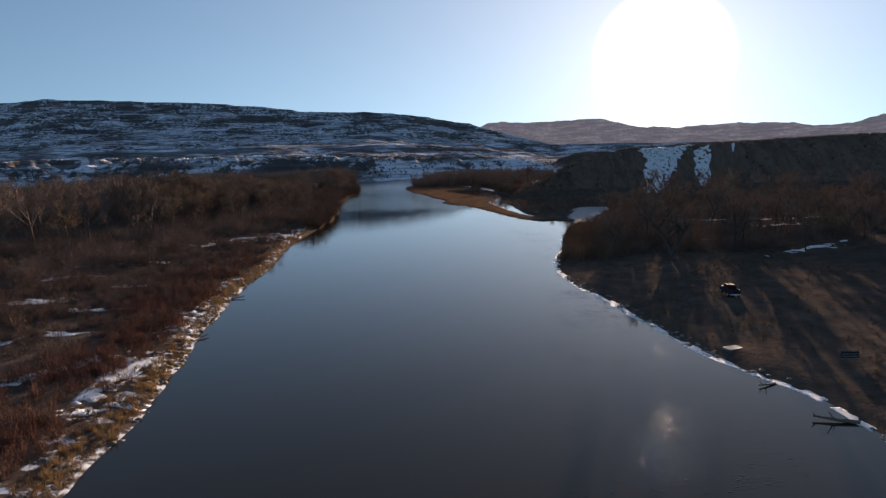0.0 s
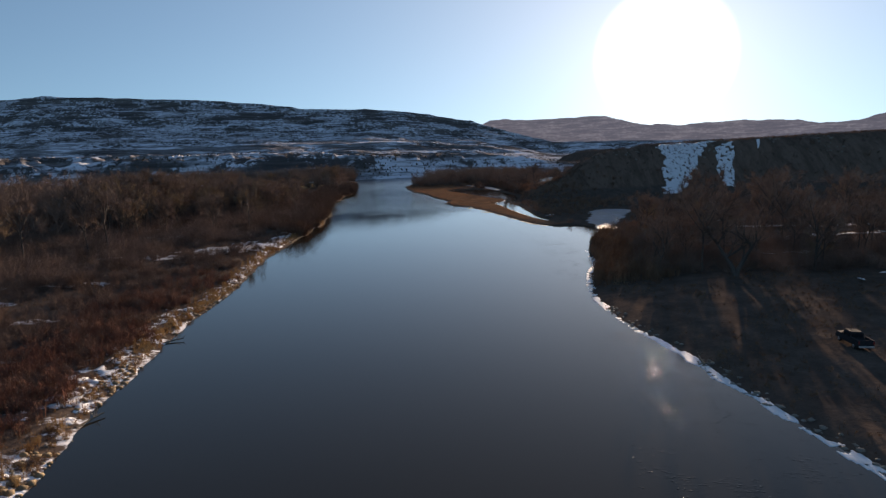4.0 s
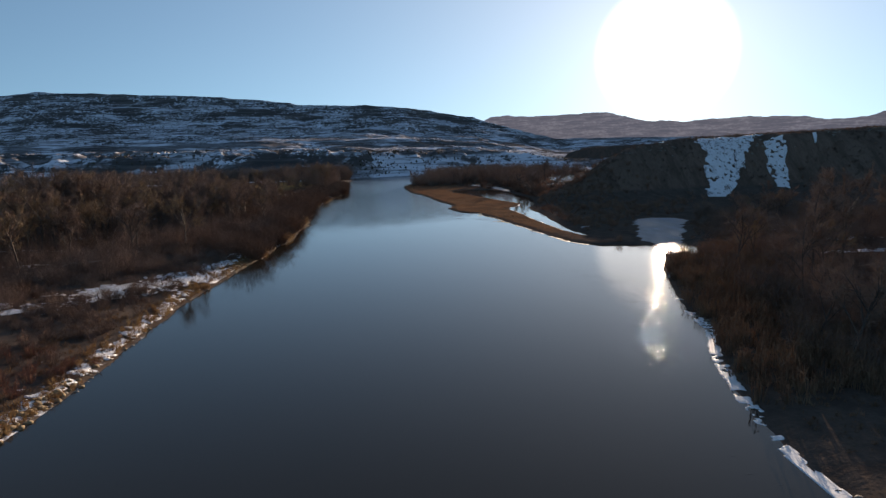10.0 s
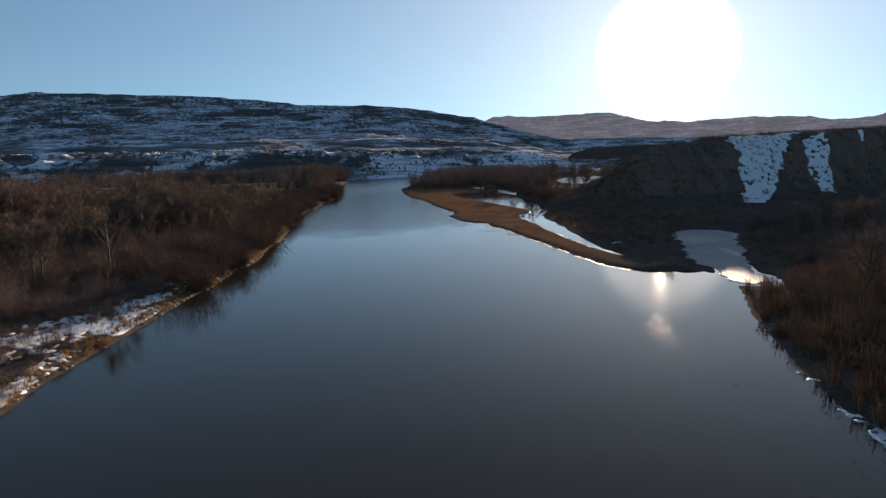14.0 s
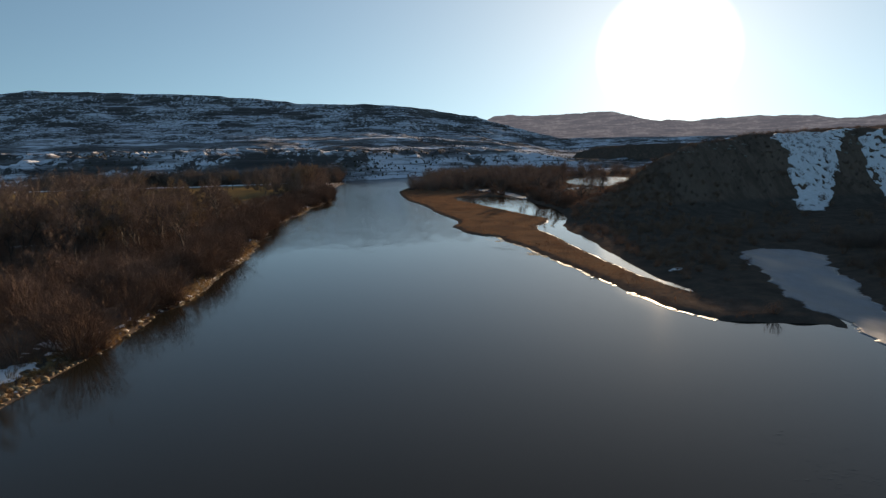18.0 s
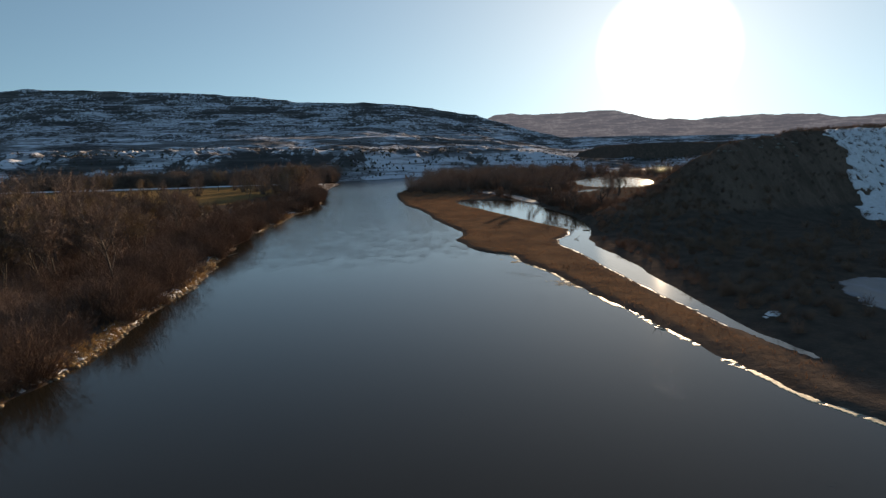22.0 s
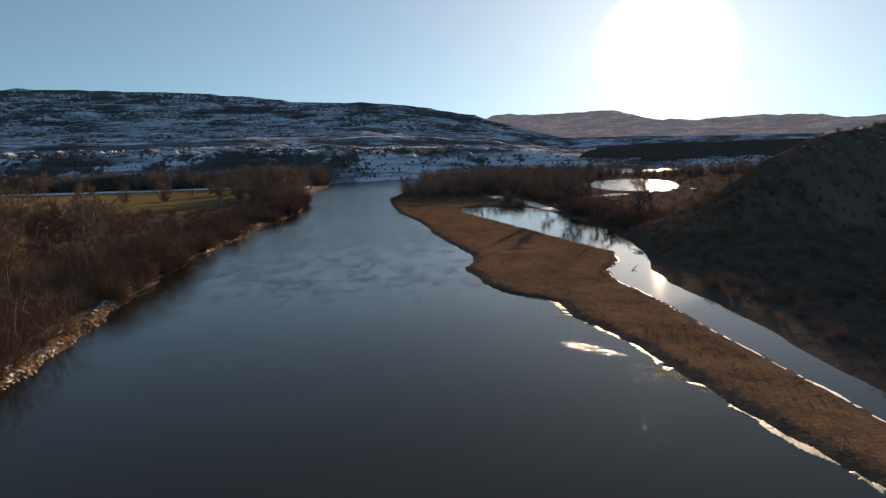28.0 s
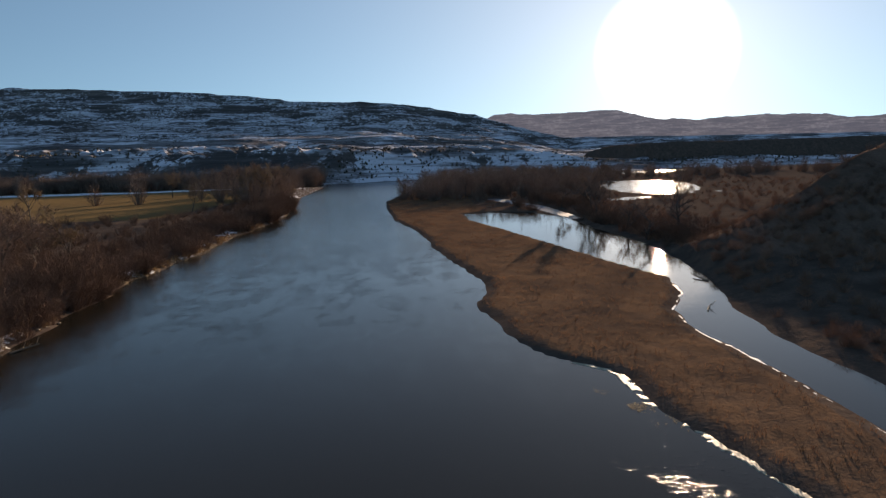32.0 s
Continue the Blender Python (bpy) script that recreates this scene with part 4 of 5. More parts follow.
jp = np.stack([jx, jy, ground_z(jx, jy)], 1)[jk]
stuff("junipers", CONE, jp, 1.3, 3.4, M_JUNIPER, "dark junipers dotting the snowy slopes", "junipers")


# trees of the right bank
def grove(x, y):
    sd = water_sd(x, y)
    return step(6, 16, sd) * step(128, 160, y + (x - 60) * 0.1) * (1 - step(300, 360, y)) * (1 - step(1, 6, hill(x, y))) * (1 - 0.85 * (y > 250) * (x < 92)) * (0.35 + 0.65 * step(0.4, 0.6, vnoise(x, y, 30, 151)))


for q, (x, y, h) in enumerate(((72, 205, 18), (84, 214, 20), (97, 207, 22), (108, 221, 20), (122, 210, 21), (138, 222, 19), (62, 192, 14), (92, 188, 15), (115, 242, 20), (150, 205, 18),
                               (66, 222, 15), (130, 250, 18), (165, 232, 19), (104, 172, 14))):
    plant_tree((0, 1, 3, 4, 2, 5)[q % 6], x, y, h, q * 61.0, M_TWIG, "large spreading bare cottonwood beside the landing", "bare trees below the bluff")
spots = places(900, 46, 260, 132, 360, grove)
for q, (x, y, z) in enumerate(spots[:110]):
    plant_tree(q % 6, x, y, rng.uniform(7, 13), rng.uniform(0, 360), (M_TWIG, M_TWIG2)[q % 5 == 1], "small bare cottonwood below the snowy bluff", "bare trees below the bluff")


def channel_side(x, y):
    sd = water_sd(x, y)
    return step(0.8, 3, sd) * (1 - step(10, 22, sd)) * (x > np.interp(y, BAR_Y, SHORE_X) - 3) * step(440, 480, y) * (0.2 + 0.8 * step(0.4, 0.6, vnoise(x, y, 14, 153)))


stuff("channel_thicket", BUSH_TALL + BUSH_FINE, places(1500, 44, 100, 440, 640, channel_side), 2.5, 7.0, M_UNDER, "dark leafless thicket along the side channel", "brush")
# lone trees beside the channel and the hay field
for q, (x, y, h) in enumerate(((82, 500, 13), (90, 520, 12), (65, 500, 14), (97, 545, 16), (108, 560, 15), (118, 590, 16), (70, 562, 20), (77, 590, 18), (66, 540, 16), (92, 610, 16), (63, 476, 11),
                               (62, 585, 15), (130, 640, 15))):
    plant_tree((6, 0, 7, 3, 1)[q % 5], x, y, h, q * 47.0, M_TWIG, "stout half-dead cottonwood with forked limbs by the channel", "old trees by the channel")
for q, (x, y, h) in enumerate(((-173, 543, 22), (-150, 538, 17), (-196, 560, 18), (-118, 612, 15), (-104, 660, 14))):
    plant_tree(q, x, y, h, q * 47.0, M_TWIG2, "lone bare cottonwood beside the hay field", "trees by the hay field")
for q, (x, y, h) in enumerate(((70, 160, 13), (82, 156, 12), (95, 163, 14), (110, 158, 13), (58, 168, 11), (124, 168, 14))):
    plant_tree(q, x, y, h, q * 83.0, M_TWIG, "bare cottonwood at the edge of the landing", "bare trees below the bluff")
for k, x, y, h, turn in ((3, 77.6, 152, 19, 20.0), (7, 60.5, 150, 17, 200.0), (1, 57, 157, 17, 80.0), (3, 49, 161, 14, 140.0), (0, 68, 170, 18, 250.0)):
    plant_tree(k, x, y, h, turn, M_TWIG, "stout old cottonwood shading the landing", "bare trees below the bluff")


# ---------------------------------------------------------------- ice and snow
def raft(name, x0, x1, y0, y1, cell, inside, lift, material, label, category, kind="", thick=0.0):
    """A thin sheet over the cells where inside(x, y) > 0, resting lift above the ground or the water."""
    xs, ys = np.arange(x0, x1 + cell, cell), np.arange(y0, y1 + cell, cell)
    gx, gy = np.meshgrid(xs, ys)
    w = inside(gx, gy)
    top = np.maximum(ground_z(gx, gy), 0.0) + lift * np.clip(w * 3 + 0.25, 0.25, 1.0)
    ok = w > 0
    n = len(xs)
    full = (ok[:-1, :-1].astype(int) + ok[1:, :-1] + ok[:-1, 1:] + ok[1:, 1:]) >= 3
    jj, ii = np.nonzero(full)
    if len(ii) < 3:
        return None
    i = jj * n + ii
    quads = np.stack([i, i + 1, i + n + 1, i + n], 1)
    used, inv = np.unique(quads, return_inverse=True)
    v = np.stack([gx.ravel(), gy.ravel(), top.ravel()], 1)[used]
    quads = inv.reshape(-1, 4)
    # rim that closes the sheet down to its support
    e = np.concatenate([quads[:, [a, (a + 1) % 4]] for a in range(4)])
    key = {}
    for a, b in e:
        key[(int(a), int(b))] = 1
    edge = np.array([(a, b) for a, b in key if (b, a) not in key])
    low = v.copy()
    low[:, 2] -= lift + 0.12
    side = np.stack([edge[:, 1], edge[:, 0], edge[:, 0] + len(v), edge[:, 1] + len(v)], 1)
    ob = mesh_object(name, np.concatenate([v, low]), np.concatenate([quads, side]), material)
    return tagged(smooth(ob), label, category, kind=kind)


raft("cove_ice", 52, 100, 244, 336, 0.7, lambda x, y: -cove_sd(x, y) + 0.6 - (y < 270) * (270 - y) * 0.12 + (vnoise(x, y, 3, 175) - 0.5) * 1.5, 0.03, M_ICE, "grey-white sheet of ice filling the cove", "ice", kind="stuff")
raft("slough_ice", 32, 68, 536, 674, 0.8, lambda x, y: -slough_sd(x, y) - 0.1, 0.06, M_ICE, "pale ice over the narrow slough", "ice")


def shore_ice(cy, cx, sd, y0, y1, wide, gap, seed, land, label, fine=0.3, material=None):
    """A broken ledge of ice that follows the water line of one shore."""
    y = np.arange(y0, y1, 0.22)
    base = np.interp(y, cy, cx)
    off = np.linspace(-5, 5, 81)
    near = np.abs(sd(base[:, None] + off[None], y[:, None] + off[None] * 0))
    x = base + off[np.argmin(near + np.abs(off)[None] * 0.02, 1)]
    x = np.convolve(np.pad(x, 2, "edge"), np.ones(5) / 5, "valid")
    amp = 0.12 + 0.88 * step(0.3, 0.75, vnoise(y, y * 0, 13, seed) + 0.35 * vnoise(y, y * 0, 4, seed + 4) - 0.15 - gap)
    rag = 0.45 + 0.8 * (vnoise(y, y * 0, 1.9, seed + 1) - 0.5) + fine * (vnoise(y, y * 0, 0.8, seed + 2) - 0.5) + fine * 0.7 * (vnoise(y, y * 0, 0.33, seed + 3) - 0.5)
    w = 2.2 * wide * amp * np.clip(rag, 0, 1.2)
    out, shore, top = x - land * w, x + land * 0.05, x + land * (0.25 + 0.5 * w)
    cols = [np.stack([out, y, np.full_like(y, -0.05)], 1), np.stack([out + land * 0.05, y, 0.03 + 0 * y], 1), np.stack([shore, y, 0.06 + 0.05 * w], 1),
            np.stack([top, y, np.maximum(ground_z(top, y), 0.0) + 0.05], 1)]
    v = np.concatenate(cols)
    n = len(y)
    k = np.nonzero((w[:-1] > 0.02) & (w[1:] > 0.02))[0]
    q = np.concatenate([np.stack([k + c * n, k + (c + 1) * n, k + 1 + (c + 1) * n, k + 1 + c * n], 1) for c in range(3)])
    tagged(smooth(mesh_object("shore_ice", v, q, material or M_SNOW)), label, "ice", kind="stuff")


def edge_ice(x0, x1, y0, y1, out, back, amount, seed, material, label):
    """Lacy ice along a water line: it reaches out over the water and back over the shore."""
    def inside(x, y):
        d = river_sd(x, y)
        band = np.minimum((d + out * (0.35 + 1.1 * vnoise(x, y, 3.1, seed))) / 0.5, (back - d) / 0.4)
        lace = 0.9 * vnoise(x, y, 10, seed + 1) + 0.7 * vnoise(x, y, 1.7, seed + 2) + 0.6 * vnoise(x, y, 0.6, seed + 3) - 1.2 + amount
        return np.where(np.abs(d) < 4, np.minimum(np.clip(band, -1, 0.4), lace * 1.5), -1.0)
    raft("edge_ice", x0, x1, y0, y1, 0.21, inside, 0.035, material, label, "ice", kind="stuff")


for lo in range(48, 200, 38):
    xs_ = np.interp(np.arange(lo, lo + 39), RIGHT_Y, RIGHT_X)
    edge_ice(xs_.min() - 5, xs_.max() + 4, lo, lo + 38, 0.9, 0.7, 0.28, 161, M_SNOW, "white lacy ice along the muddy landing")
for lo in range(264, 376, 28):
    xs_ = np.interp(np.arange(lo, lo + 29), RIGHT_Y, RIGHT_X)
    edge_ice(xs_.min() - 5, xs_.max() + 4, lo, lo + 28, 1.1, 0.25, 0.16, 163, M_RIME, "thin straw-stained ice and weed along the sedge bar")
shore_ice(BAR_Y, BAR_X, channel_sd, 300, 420, 0.24, 0.0, 167, -1, "white ice margin of the side channel", 0.8)


for y0 in range(30, 680, 50):
    xm = float(np.interp(y0 + 25, LEFT_Y, LEFT_X))
    raft("bank_snow", xm - 13, xm + 9, y0, y0 + 50, 0.4,
         lambda x, y: np.minimum(0.6 - np.abs(water_sd(x, y) - 1.6 - 2.4 * (1 - step(80, 130, y))) / (2.6 + 4.4 * (1 - step(80, 130, y))), (vnoise(x, y, 8, 177) + 0.5 * vnoise(x, y, 1.6, 178) + 0.6 * vnoise(x, y, 0.7, 179) - 1.25 - 0.04 * step(150, 260, y) + 0.22 * step(250, 270, y) * slump(x, y) - 0.03 * (1 - step(80, 140, y))) * 2), 0.07, M_SNOW,
         "ragged snow lying along the cut bank", "snow", kind="stuff")


def patch(cx, cy, rx, ry, turn, seed, ragged=0.9):
    c, n = math.cos(radians(turn)), math.sin(radians(turn))

    def inside(x, y):
        u, v = ((x - cx) * c + (y - cy) * n) / rx, (-(x - cx) * n + (y - cy) * c) / ry
        spots = fbm(x, y, min(rx, ry) * 0.9 + 1.0, seed, 4) - 0.5
        return np.minimum(1.0, (water_sd(x, y) - 0.4) * 3) - np.hypot(u, v) + spots * ragged * 2.6 + (vnoise(x, y, 0.9, seed + 5) - 0.55) * 1.1
    return inside


def snow_patch(cx, cy, rx, ry, turn, seed, cell=0.35, lift=0.08, label="thin ragged patch of old snow among dry brush"):
    g = max(rx, ry) * 1.5
    raft("snow_patch", cx - g, cx + g, cy - g, cy + g, cell, patch(cx, cy, rx, ry, turn, seed), lift, M_SNOW, label, "snow", kind="stuff")


for k, (cx, cy, rx, ry, turn) in enumerate(((-57, 222, 22, 5.5, 66), (-61, 208, 10, 3.0, 60), (-80, 199, 9, 2.2, 10), (-84, 142, 6, 2, 20), (-80, 160, 10, 1.8, 10),
                                            (-77, 115, 7, 1.8, 10), (-63, 109, 6, 1.6, 0), (-74, 195, 8, 2.2, 10), (-62, 90, 7, 1.5, 30), (-50, 238, 4, 2.4, 60),
                                            (-126, 366, 12, 3.5, 5), (-122, 300, 12, 3.5, 8), (-116, 272, 12, 3, 0), (-95, 246, 9, 3, 10), (-48, 76, 7, 1.6, 60), (-66, 130, 6, 1.5, 20), (-69.5, 443, 7, 1.5, 85), (-69, 398, 6, 1.3, 100), (-72, 525, 8, 2, 95), (-79, 640, 12, 3, 105), (-97, 745, 16, 3.5, 100), (-54, 262, 5, 1.8, 80), (-53, 330, 5, 1.4, 95), (-53, 248, 9, 2.3, 75), (-55, 228, 12, 4.5, 70), (-47.5, 300, 6, 1.6, 100), (-52, 326, 7, 1.5, 100), (-63, 216, 9, 3, 40), (-46.5, 186, 11, 1.5, 97), (-48, 204, 10, 1.6, 97), (-44.5, 160, 9, 1.2, 95))):
    snow_patch(cx, cy, rx, ry, turn, 200 + k * 7)
for k, (cx, cy, rx, ry, turn) in enumerate(((117, 203, 16, 3.0, 5), (94, 146, 9, 2.2, 10), (107, 230, 12, 2.4, 0), (121, 282, 10, 2.6, 5), (111, 275, 9, 2.2, 0),
                                            (76, 312, 5, 1.6, 40), (54, 304, 3, 1.0, 30), (112, 250, 8, 2, 0), (140, 225, 14, 2.4, 0), (88, 175, 7, 1.6, 0))):
    snow_patch(cx, cy, rx, ry, turn, 400 + k * 7, label="strip of snow on the flat below the bluff")


def face_patch(cx, low, high, wide, slant, seed, foot=0.25):
    """A snow field on the shaded face of the bluff, narrowing downhill."""
    def inside(x, y):
        t = np.clip((y - low) / (high - low), 0, 1)
        u = (x - cx - (y - high) * slant) / (wide * (foot + (1 - foot) * t))
        v = (y - (low + high) / 2) / ((high - low) / 2)
        dots = np.clip(vnoise(x, y, 1.3, seed + 3) + 0.25 * vnoise(x, y, 9, seed + 4) + 0.10 * (1 - t) - 0.87, 0, 1)
        return 1 - np.maximum(np.abs(u), np.abs(v) ** 3) + (fbm(x, y, 12, seed) - 0.5) * 0.8 + (vnoise(x, y, 2.5, seed + 6) - 0.5) * 0.4 - 9 * dots
    raft("snow_field", cx - wide * 2 - 34, cx + wide * 2 + 20, low - 8, high + 8, 0.5, inside, 0.5, M_SNOW, "snow lying on the steep shaded bluff", "snow", kind="stuff")


face_patch(184, 410, 468, 17, 0.58, 501)
face_patch(207, 430, 462, 6.5, 0.3, 503, 0.6)
face_patch(143, 458, 469, 1.8, 0.5, 505, 0.6)
face_patch(229, 446, 456, 1.4, 0.5, 507, 0.6)


# sage on the bluff
def sage(x, y):
    return step(3, 9, hill(x, y)) * (0.35 + 0.65 * step(0.4, 0.6, vnoise(x, y, 18, 181)))


stuff("sagebrush", WISP, places(9000, 60, 330, 380, 540, sage), 0.7, 2.4, M_SCRUB, "grey-brown sage dotting the bluff", "sagebrush")


def caprock(x, y):
    return step(0.6, 0.8, hill(x, y) / 33) * step(0.5, 0.65, vnoise(x, y, 14, 183)) * (y < np.interp(x, CREST_X, CREST_Y) + 4) * 1.0


# ---------------------------------------------------------------- stones and driftwood
def stone_shape():
    bm = bmesh.new()
    bmesh.ops.create_icosphere(bm, subdivisions=1, radius=0.5)
    for v in bm.verts:
        v.co *= rng.uniform(0.75, 1.2)
        v.co.z *= 0.6
    vs = np.array([v.co[:] for v in bm.verts])
    fs = np.array([[v.index for v in f.verts] for f in bm.faces])
    bm.free()
    return vs, fs


ROCKS = [stone_shape() for k in range(4)]


def shore_stones(x, y):
    return (np.abs(water_sd(x, y) - 0.6) < 1.1) * step(0.45, 0.6, vnoise(x, y, 10, 191)) * 1.0


stuff("bluff_boulders", ROCKS, places(3000, 70, 330, 380, 500, caprock), 0.5, 2.2, M_STONE, "brown boulders under the rim of the bluff", "boulders")
stuff("shore_stones", ROCKS, places(10000, 26, 60, 40, 260, shore_stones), 0.25, 0.9, M_STONE, "muddy stones along the water line", "stones")
stuff("bank_stones", ROCKS, places(12000, -75, -28, 40, 560, shore_stones), 0.25, 0.8, M_STONE, "pale stones below the cut bank", "stones")


def cut_bank(n, lo, hi, near, far):
    """Places along the face and the lip of the cut bank."""
    y = rng.uniform(lo, hi, n)
    x = np.interp(y, LEFT_Y, LEFT_X) + 3.0 - rng.uniform(0, 7, n)
    sd = water_sd(x, y)
    ok = (sd > near) & (sd < far) & (rng.uniform(0, 1, n) < 0.05 + 0.95 * slump(x, y))
    return np.stack([x, y, np.maximum(ground_z(x, y), -0.1)], 1)[ok]


stuff("bank_clods", ROCKS, cut_bank(10000, 45, 640, -0.2, 2.4), 0.3, 1.15, M_CLOD, "straw-brown clods slumped from the cut bank", "clods")
stuff("bank_sods", STEMS, cut_bank(9000, 45, 640, 0.1, 2.2), 0.4, 0.95, M_STRAW, "tufts of straw on the broken bank", "grass")


def log(x, y, length, r, turn, tilt, z=None):
    """A bleached drift log with broken stubs of branches."""
    root = new("drift_log")
    pieces = [tube((0, 0, 0), (length * 0.5, 0.04 * length, 0), r, r * 0.8, 8), tube((length * 0.5, 0.04 * length, 0), (length, 0, 0), r * 0.8, r * 0.45, 8)]
    v, q = join(pieces)
    smooth(mesh_object("trunk", v, q, M_WOOD, root))
    for k in range(3):
        s = length * rng.uniform(0.4, 0.95)
        v, q = tube((s, 0.02 * length, 0), (s + rng.uniform(0.2, 0.8), rng.normal(0, 0.5), rng.uniform(0.3, 1.1)), r * 0.35, r * 0.1, 5)
        mesh_object("branch_stub", v, q, M_WOOD, root)
    root.matrix_basis = pose(x, y, (max(float(ground_z(x, y)), 0.0) if z is None else z) + r * 0.5, 0, -tilt, turn)
    return tagged(root, "bleached drift log lying at the water's edge", "log", "drift logs")


for x, y, ln, rr, tu in ((41, 55, 4, 0.22, 160), (33.5, 104, 3, 0.15, 80), (55, 420, 5, 0.2, 100), (-37, 92, 3.5, 0.14, 70), (-41, 122, 3, 0.13, 30), (-49, 262, 4, 0.16, 100),
                         (-35.5, 80, 3, 0.12, 120), (39, 66, 2.5, 0.14, 200), (45, 398, 3, 0.13, 60), (-58, 388, 4, 0.18, 60), (36, 300, 2.5, 0.1, 120)):
    log(x, y, ln, rr, tu, 4)


# ---------------------------------------------------------------- the landing: pickup, notice board, slab
def box(bm, x0, x1, y0, y1, z0, z1, taper=0.0, bevel=0.0):
    vs = [bm.verts.new((x, y, z)) for z, t in ((z0, 0), (z1, taper)) for x, y in ((x0 + t, y0 + t), (x1 - t, y0 + t), (x1 - t, y1 - t), (x0 + t, y1 - t))]
    fs = [(3, 2, 1, 0), (4, 5, 6, 7), (0, 1, 5, 4), (1, 2, 6, 5), (2, 3, 7, 6), (3, 0, 4, 7)]
    made = [bm.faces.new([vs[i] for i in f]) for f in fs]
    if bevel:
        es = list({e for f in made for e in f.edges})
        bmesh.ops.bevel(bm, geom=es, offset=bevel, segments=2, affect='EDGES', profile=0.6)
    return bm


M_PAINT = plain_material("dusty_dark_paint", (0.018, 0.02, 0.026), (0.035, 0.034, 0.034), 3.0, 0.75, 0.05, 0.0, 0.12)
M_GLASS = plain_material("dark_window_glass", (0.01, 0.012, 0.014), (0.015, 0.017, 0.02), 2.0, 0.05, 0.0)
M_RUBBER = plain_material("tyre_rubber", (0.018, 0.018, 0.018), (0.03, 0.028, 0.026), 12.0, 0.9)
M_STEEL = plain_material("dull_steel", (0.45, 0.45, 0.46), (0.32, 0.32, 0.33), 8.0, 0.4, 0.05, 0.9)
M_RED = plain_material("red_lamp_plastic", (0.25, 0.01, 0.01), (0.18, 0.01, 0.01), 4.0, 0.3, 0.0)
M_PALE = plain_material("pale_paint", (0.26, 0.25, 0.24), (0.18, 0.175, 0.17), 6.0, 0.7)


def wheel(parent, x, y):
    bm = bmesh.new()
    bmesh.ops.create_cone(bm, cap_ends=True, segments=20, radius1=0.39, radius2=0.39, depth=0.26, matrix=pose(x, y, 0.39, 0, 90))
    bmesh.ops.bevel(bm, geom=[e for e in bm.edges if len(e.link_faces) == 2 and any(len(f.verts) > 4 for f in e.link_faces)], offset=0.05, segments=2, affect='EDGES')
    tyre = part("wheel", bm, M_RUBBER, parent)
    bm = bmesh.new()
    bmesh.ops.create_cone(bm, cap_ends=True, segments=16, radius1=0.24, radius2=0.2, depth=0.05, matrix=pose(x + (0.14 if x > 0 else -0.14), y, 0.39, 0, 90 if x > 0 else -90))
    part("rim", bm, M_STEEL, tyre, "grey steel rim")


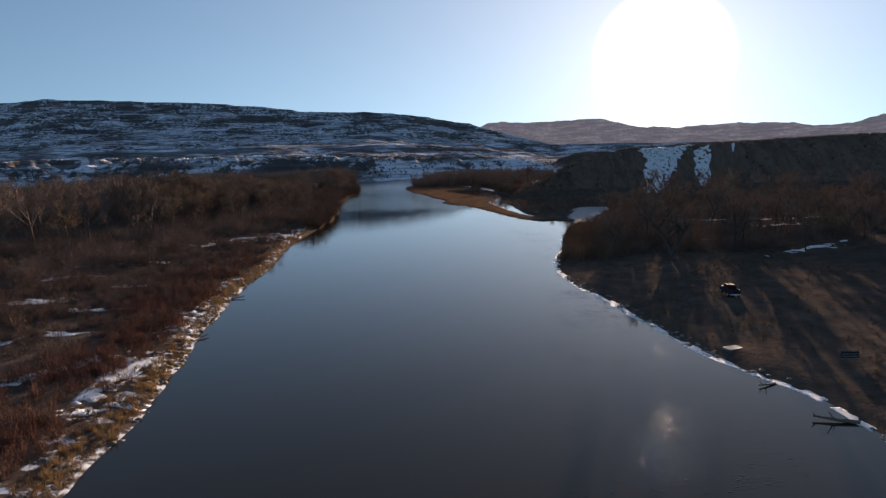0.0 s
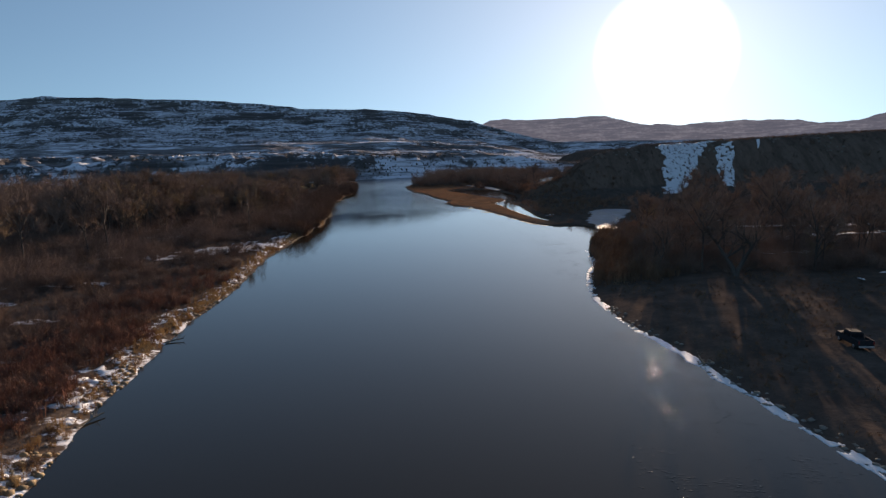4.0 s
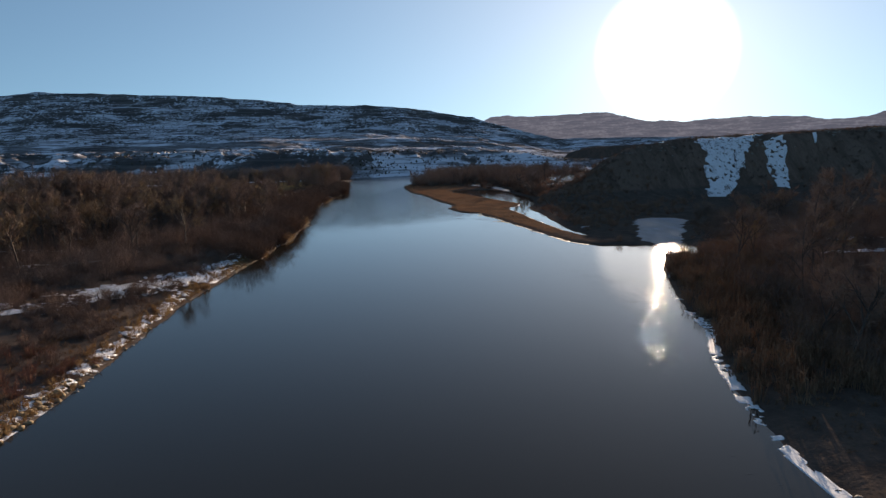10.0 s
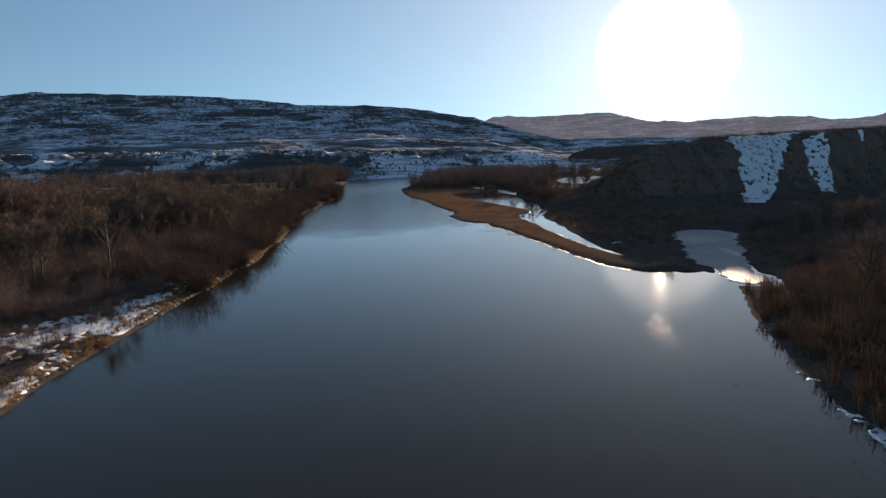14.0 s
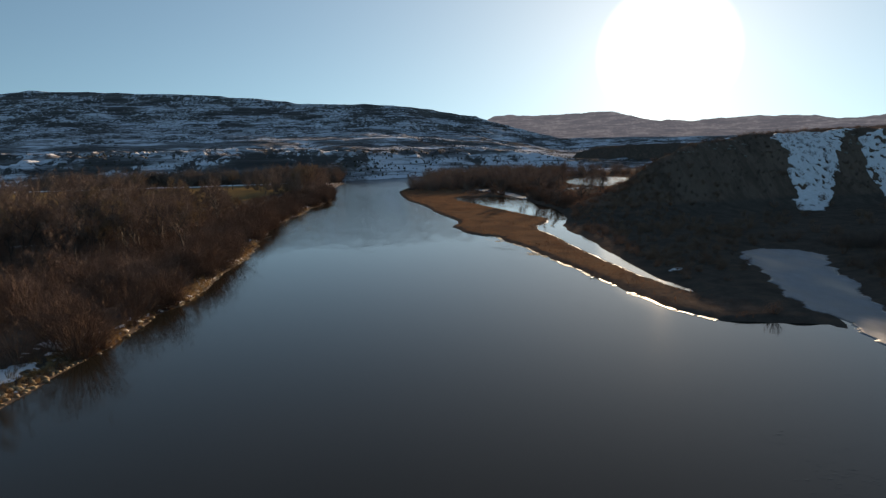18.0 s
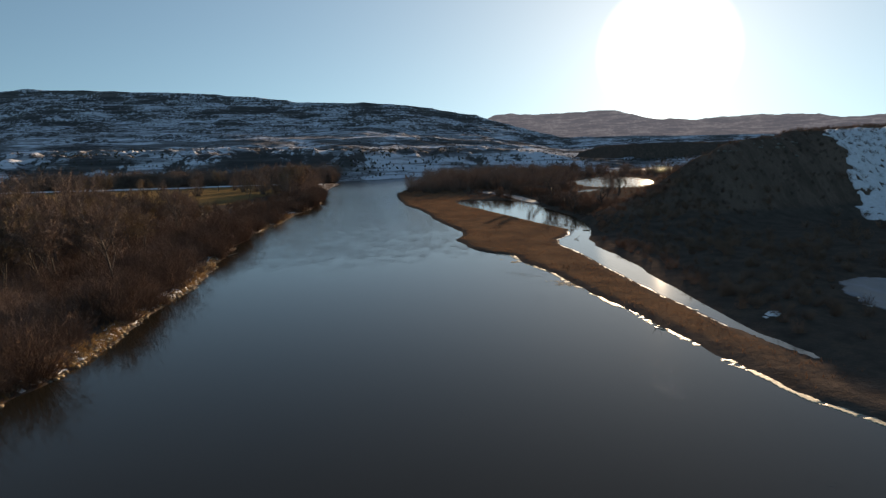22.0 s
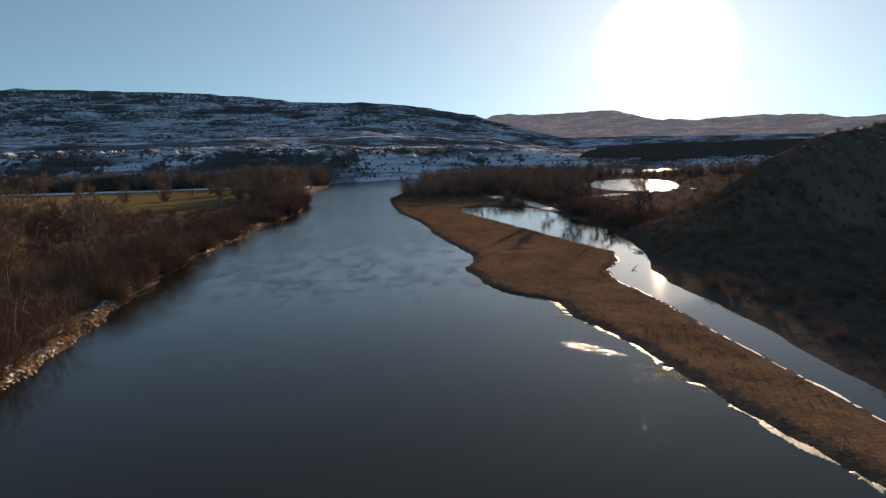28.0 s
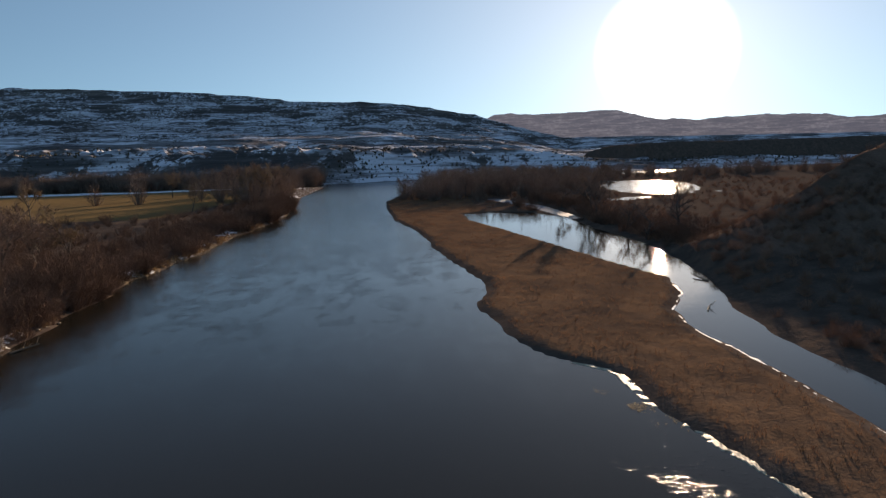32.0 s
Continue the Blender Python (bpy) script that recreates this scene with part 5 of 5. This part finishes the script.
def pickup(x, y, turn):
    root = new("pickup_truck")
    part("body", box(bmesh.new(), -0.95, 0.95, -2.75, 2.75, 0.48, 1.02, 0.04, 0.08), M_PAINT, root)
    part("hood", box(bmesh.new(), -0.9, 0.9, 1.25, 2.65, 1.0, 1.2, 0.06, 0.06), M_PAINT, root)
    cab = part("cab", box(bmesh.new(), -0.88, 0.88, -0.75, 1.3, 1.0, 1.86, 0.22, 0.07), M_PAINT, root)
    for n, b in (("windshield", (-0.7, 0.7, 1.06, 1.22, 1.16, 1.68)), ("rear_window", (-0.62, 0.62, -0.71, -0.6, 1.2, 1.66)),
                 ("side_window", (-0.86, -0.72, -0.5, 0.95, 1.2, 1.66)), ("side_window", (0.72, 0.86, -0.5, 0.95, 1.2, 1.66))):
        part(n, box(bmesh.new(), *b, 0.03), M_GLASS, cab, "dark tinted glass")
    for a in (-0.95, 0.83):
        part("bed_side", box(bmesh.new(), a, a + 0.12, -2.72, -0.78, 1.0, 1.36, 0.01, 0.03), M_PAINT, root)
    part("tailgate", box(bmesh.new(), -0.83, 0.83, -2.75, -2.66, 0.9, 1.36, 0.01, 0.02), M_PAINT, root)
    for a, n in ((-2.9, "rear_bumper"), (2.72, "front_bumper")):
        part(n, box(bmesh.new(), -0.9, 0.9, a, a + 0.18, 0.45, 0.68, 0.02, 0.03), M_STEEL, root, "dull steel bumper")
    for a in (-0.93, 0.77):
        part("tail_light", box(bmesh.new(), a, a + 0.16, -2.79, -2.7, 0.9, 1.25, 0.01), M_RED, root, "red tail light")
        part("mirror", box(bmesh.new(), a * 1.12, a * 1.12 + 0.16, 0.95, 1.05, 1.2, 1.42, 0.02), M_PAINT, root)
    for wx_ in (-0.85, 0.85):
        for wy_ in (-1.75, 1.75):
            wheel(root, wx_, wy_)
    root.matrix_basis = pose(x, y, float(ground_z(x, y)), 0, 0, turn)
    return tagged(root, "dark dusty pickup truck parked on the gravel landing", "truck")


pickup(53.6, 106.0, -8)


def notice_board(x, y, turn):
    root = new("notice_board")
    for a in (-0.95, 0.85):
        part("post", box(bmesh.new(), a, a + 0.1, -0.05, 0.05, -0.3, 1.55, 0.0, 0.01), M_WOOD, root)
    panel = part("panel", box(bmesh.new(), -1.0, 1.0, -0.09, -0.05, 0.45, 1.5, 0.0, 0.01), M_PAINT, root, "dark board")
    for z in (0.5, 0.78, 1.06, 1.4):
        part("pale_bar", box(bmesh.new(), -0.95, 0.95, -0.105, -0.09, z, z + 0.07), M_PALE, panel, "pale painted bar")
    root.matrix_basis = pose(x, y, float(ground_z(x, y)), 0, 0, turn)
    return tagged(root, "low wooden notice board with pale painted bars", "sign")


notice_board(50.1, 69.6, -8)


def slab(x, y, w, d, turn):
    ob = part("pale_slab", box(bmesh.new(), -w / 2, w / 2, -d / 2, d / 2, -0.2, 0.1, 0.03, 0.03), M_PALE)
    ob.matrix_basis = pose(x, y, float(ground_z(x, y)), 2, 1, turn)
    return tagged(ob, "tilted pale slab at the boat landing", "slab")


slab(39.9, 77.6, 2.4, 1.5, 20)
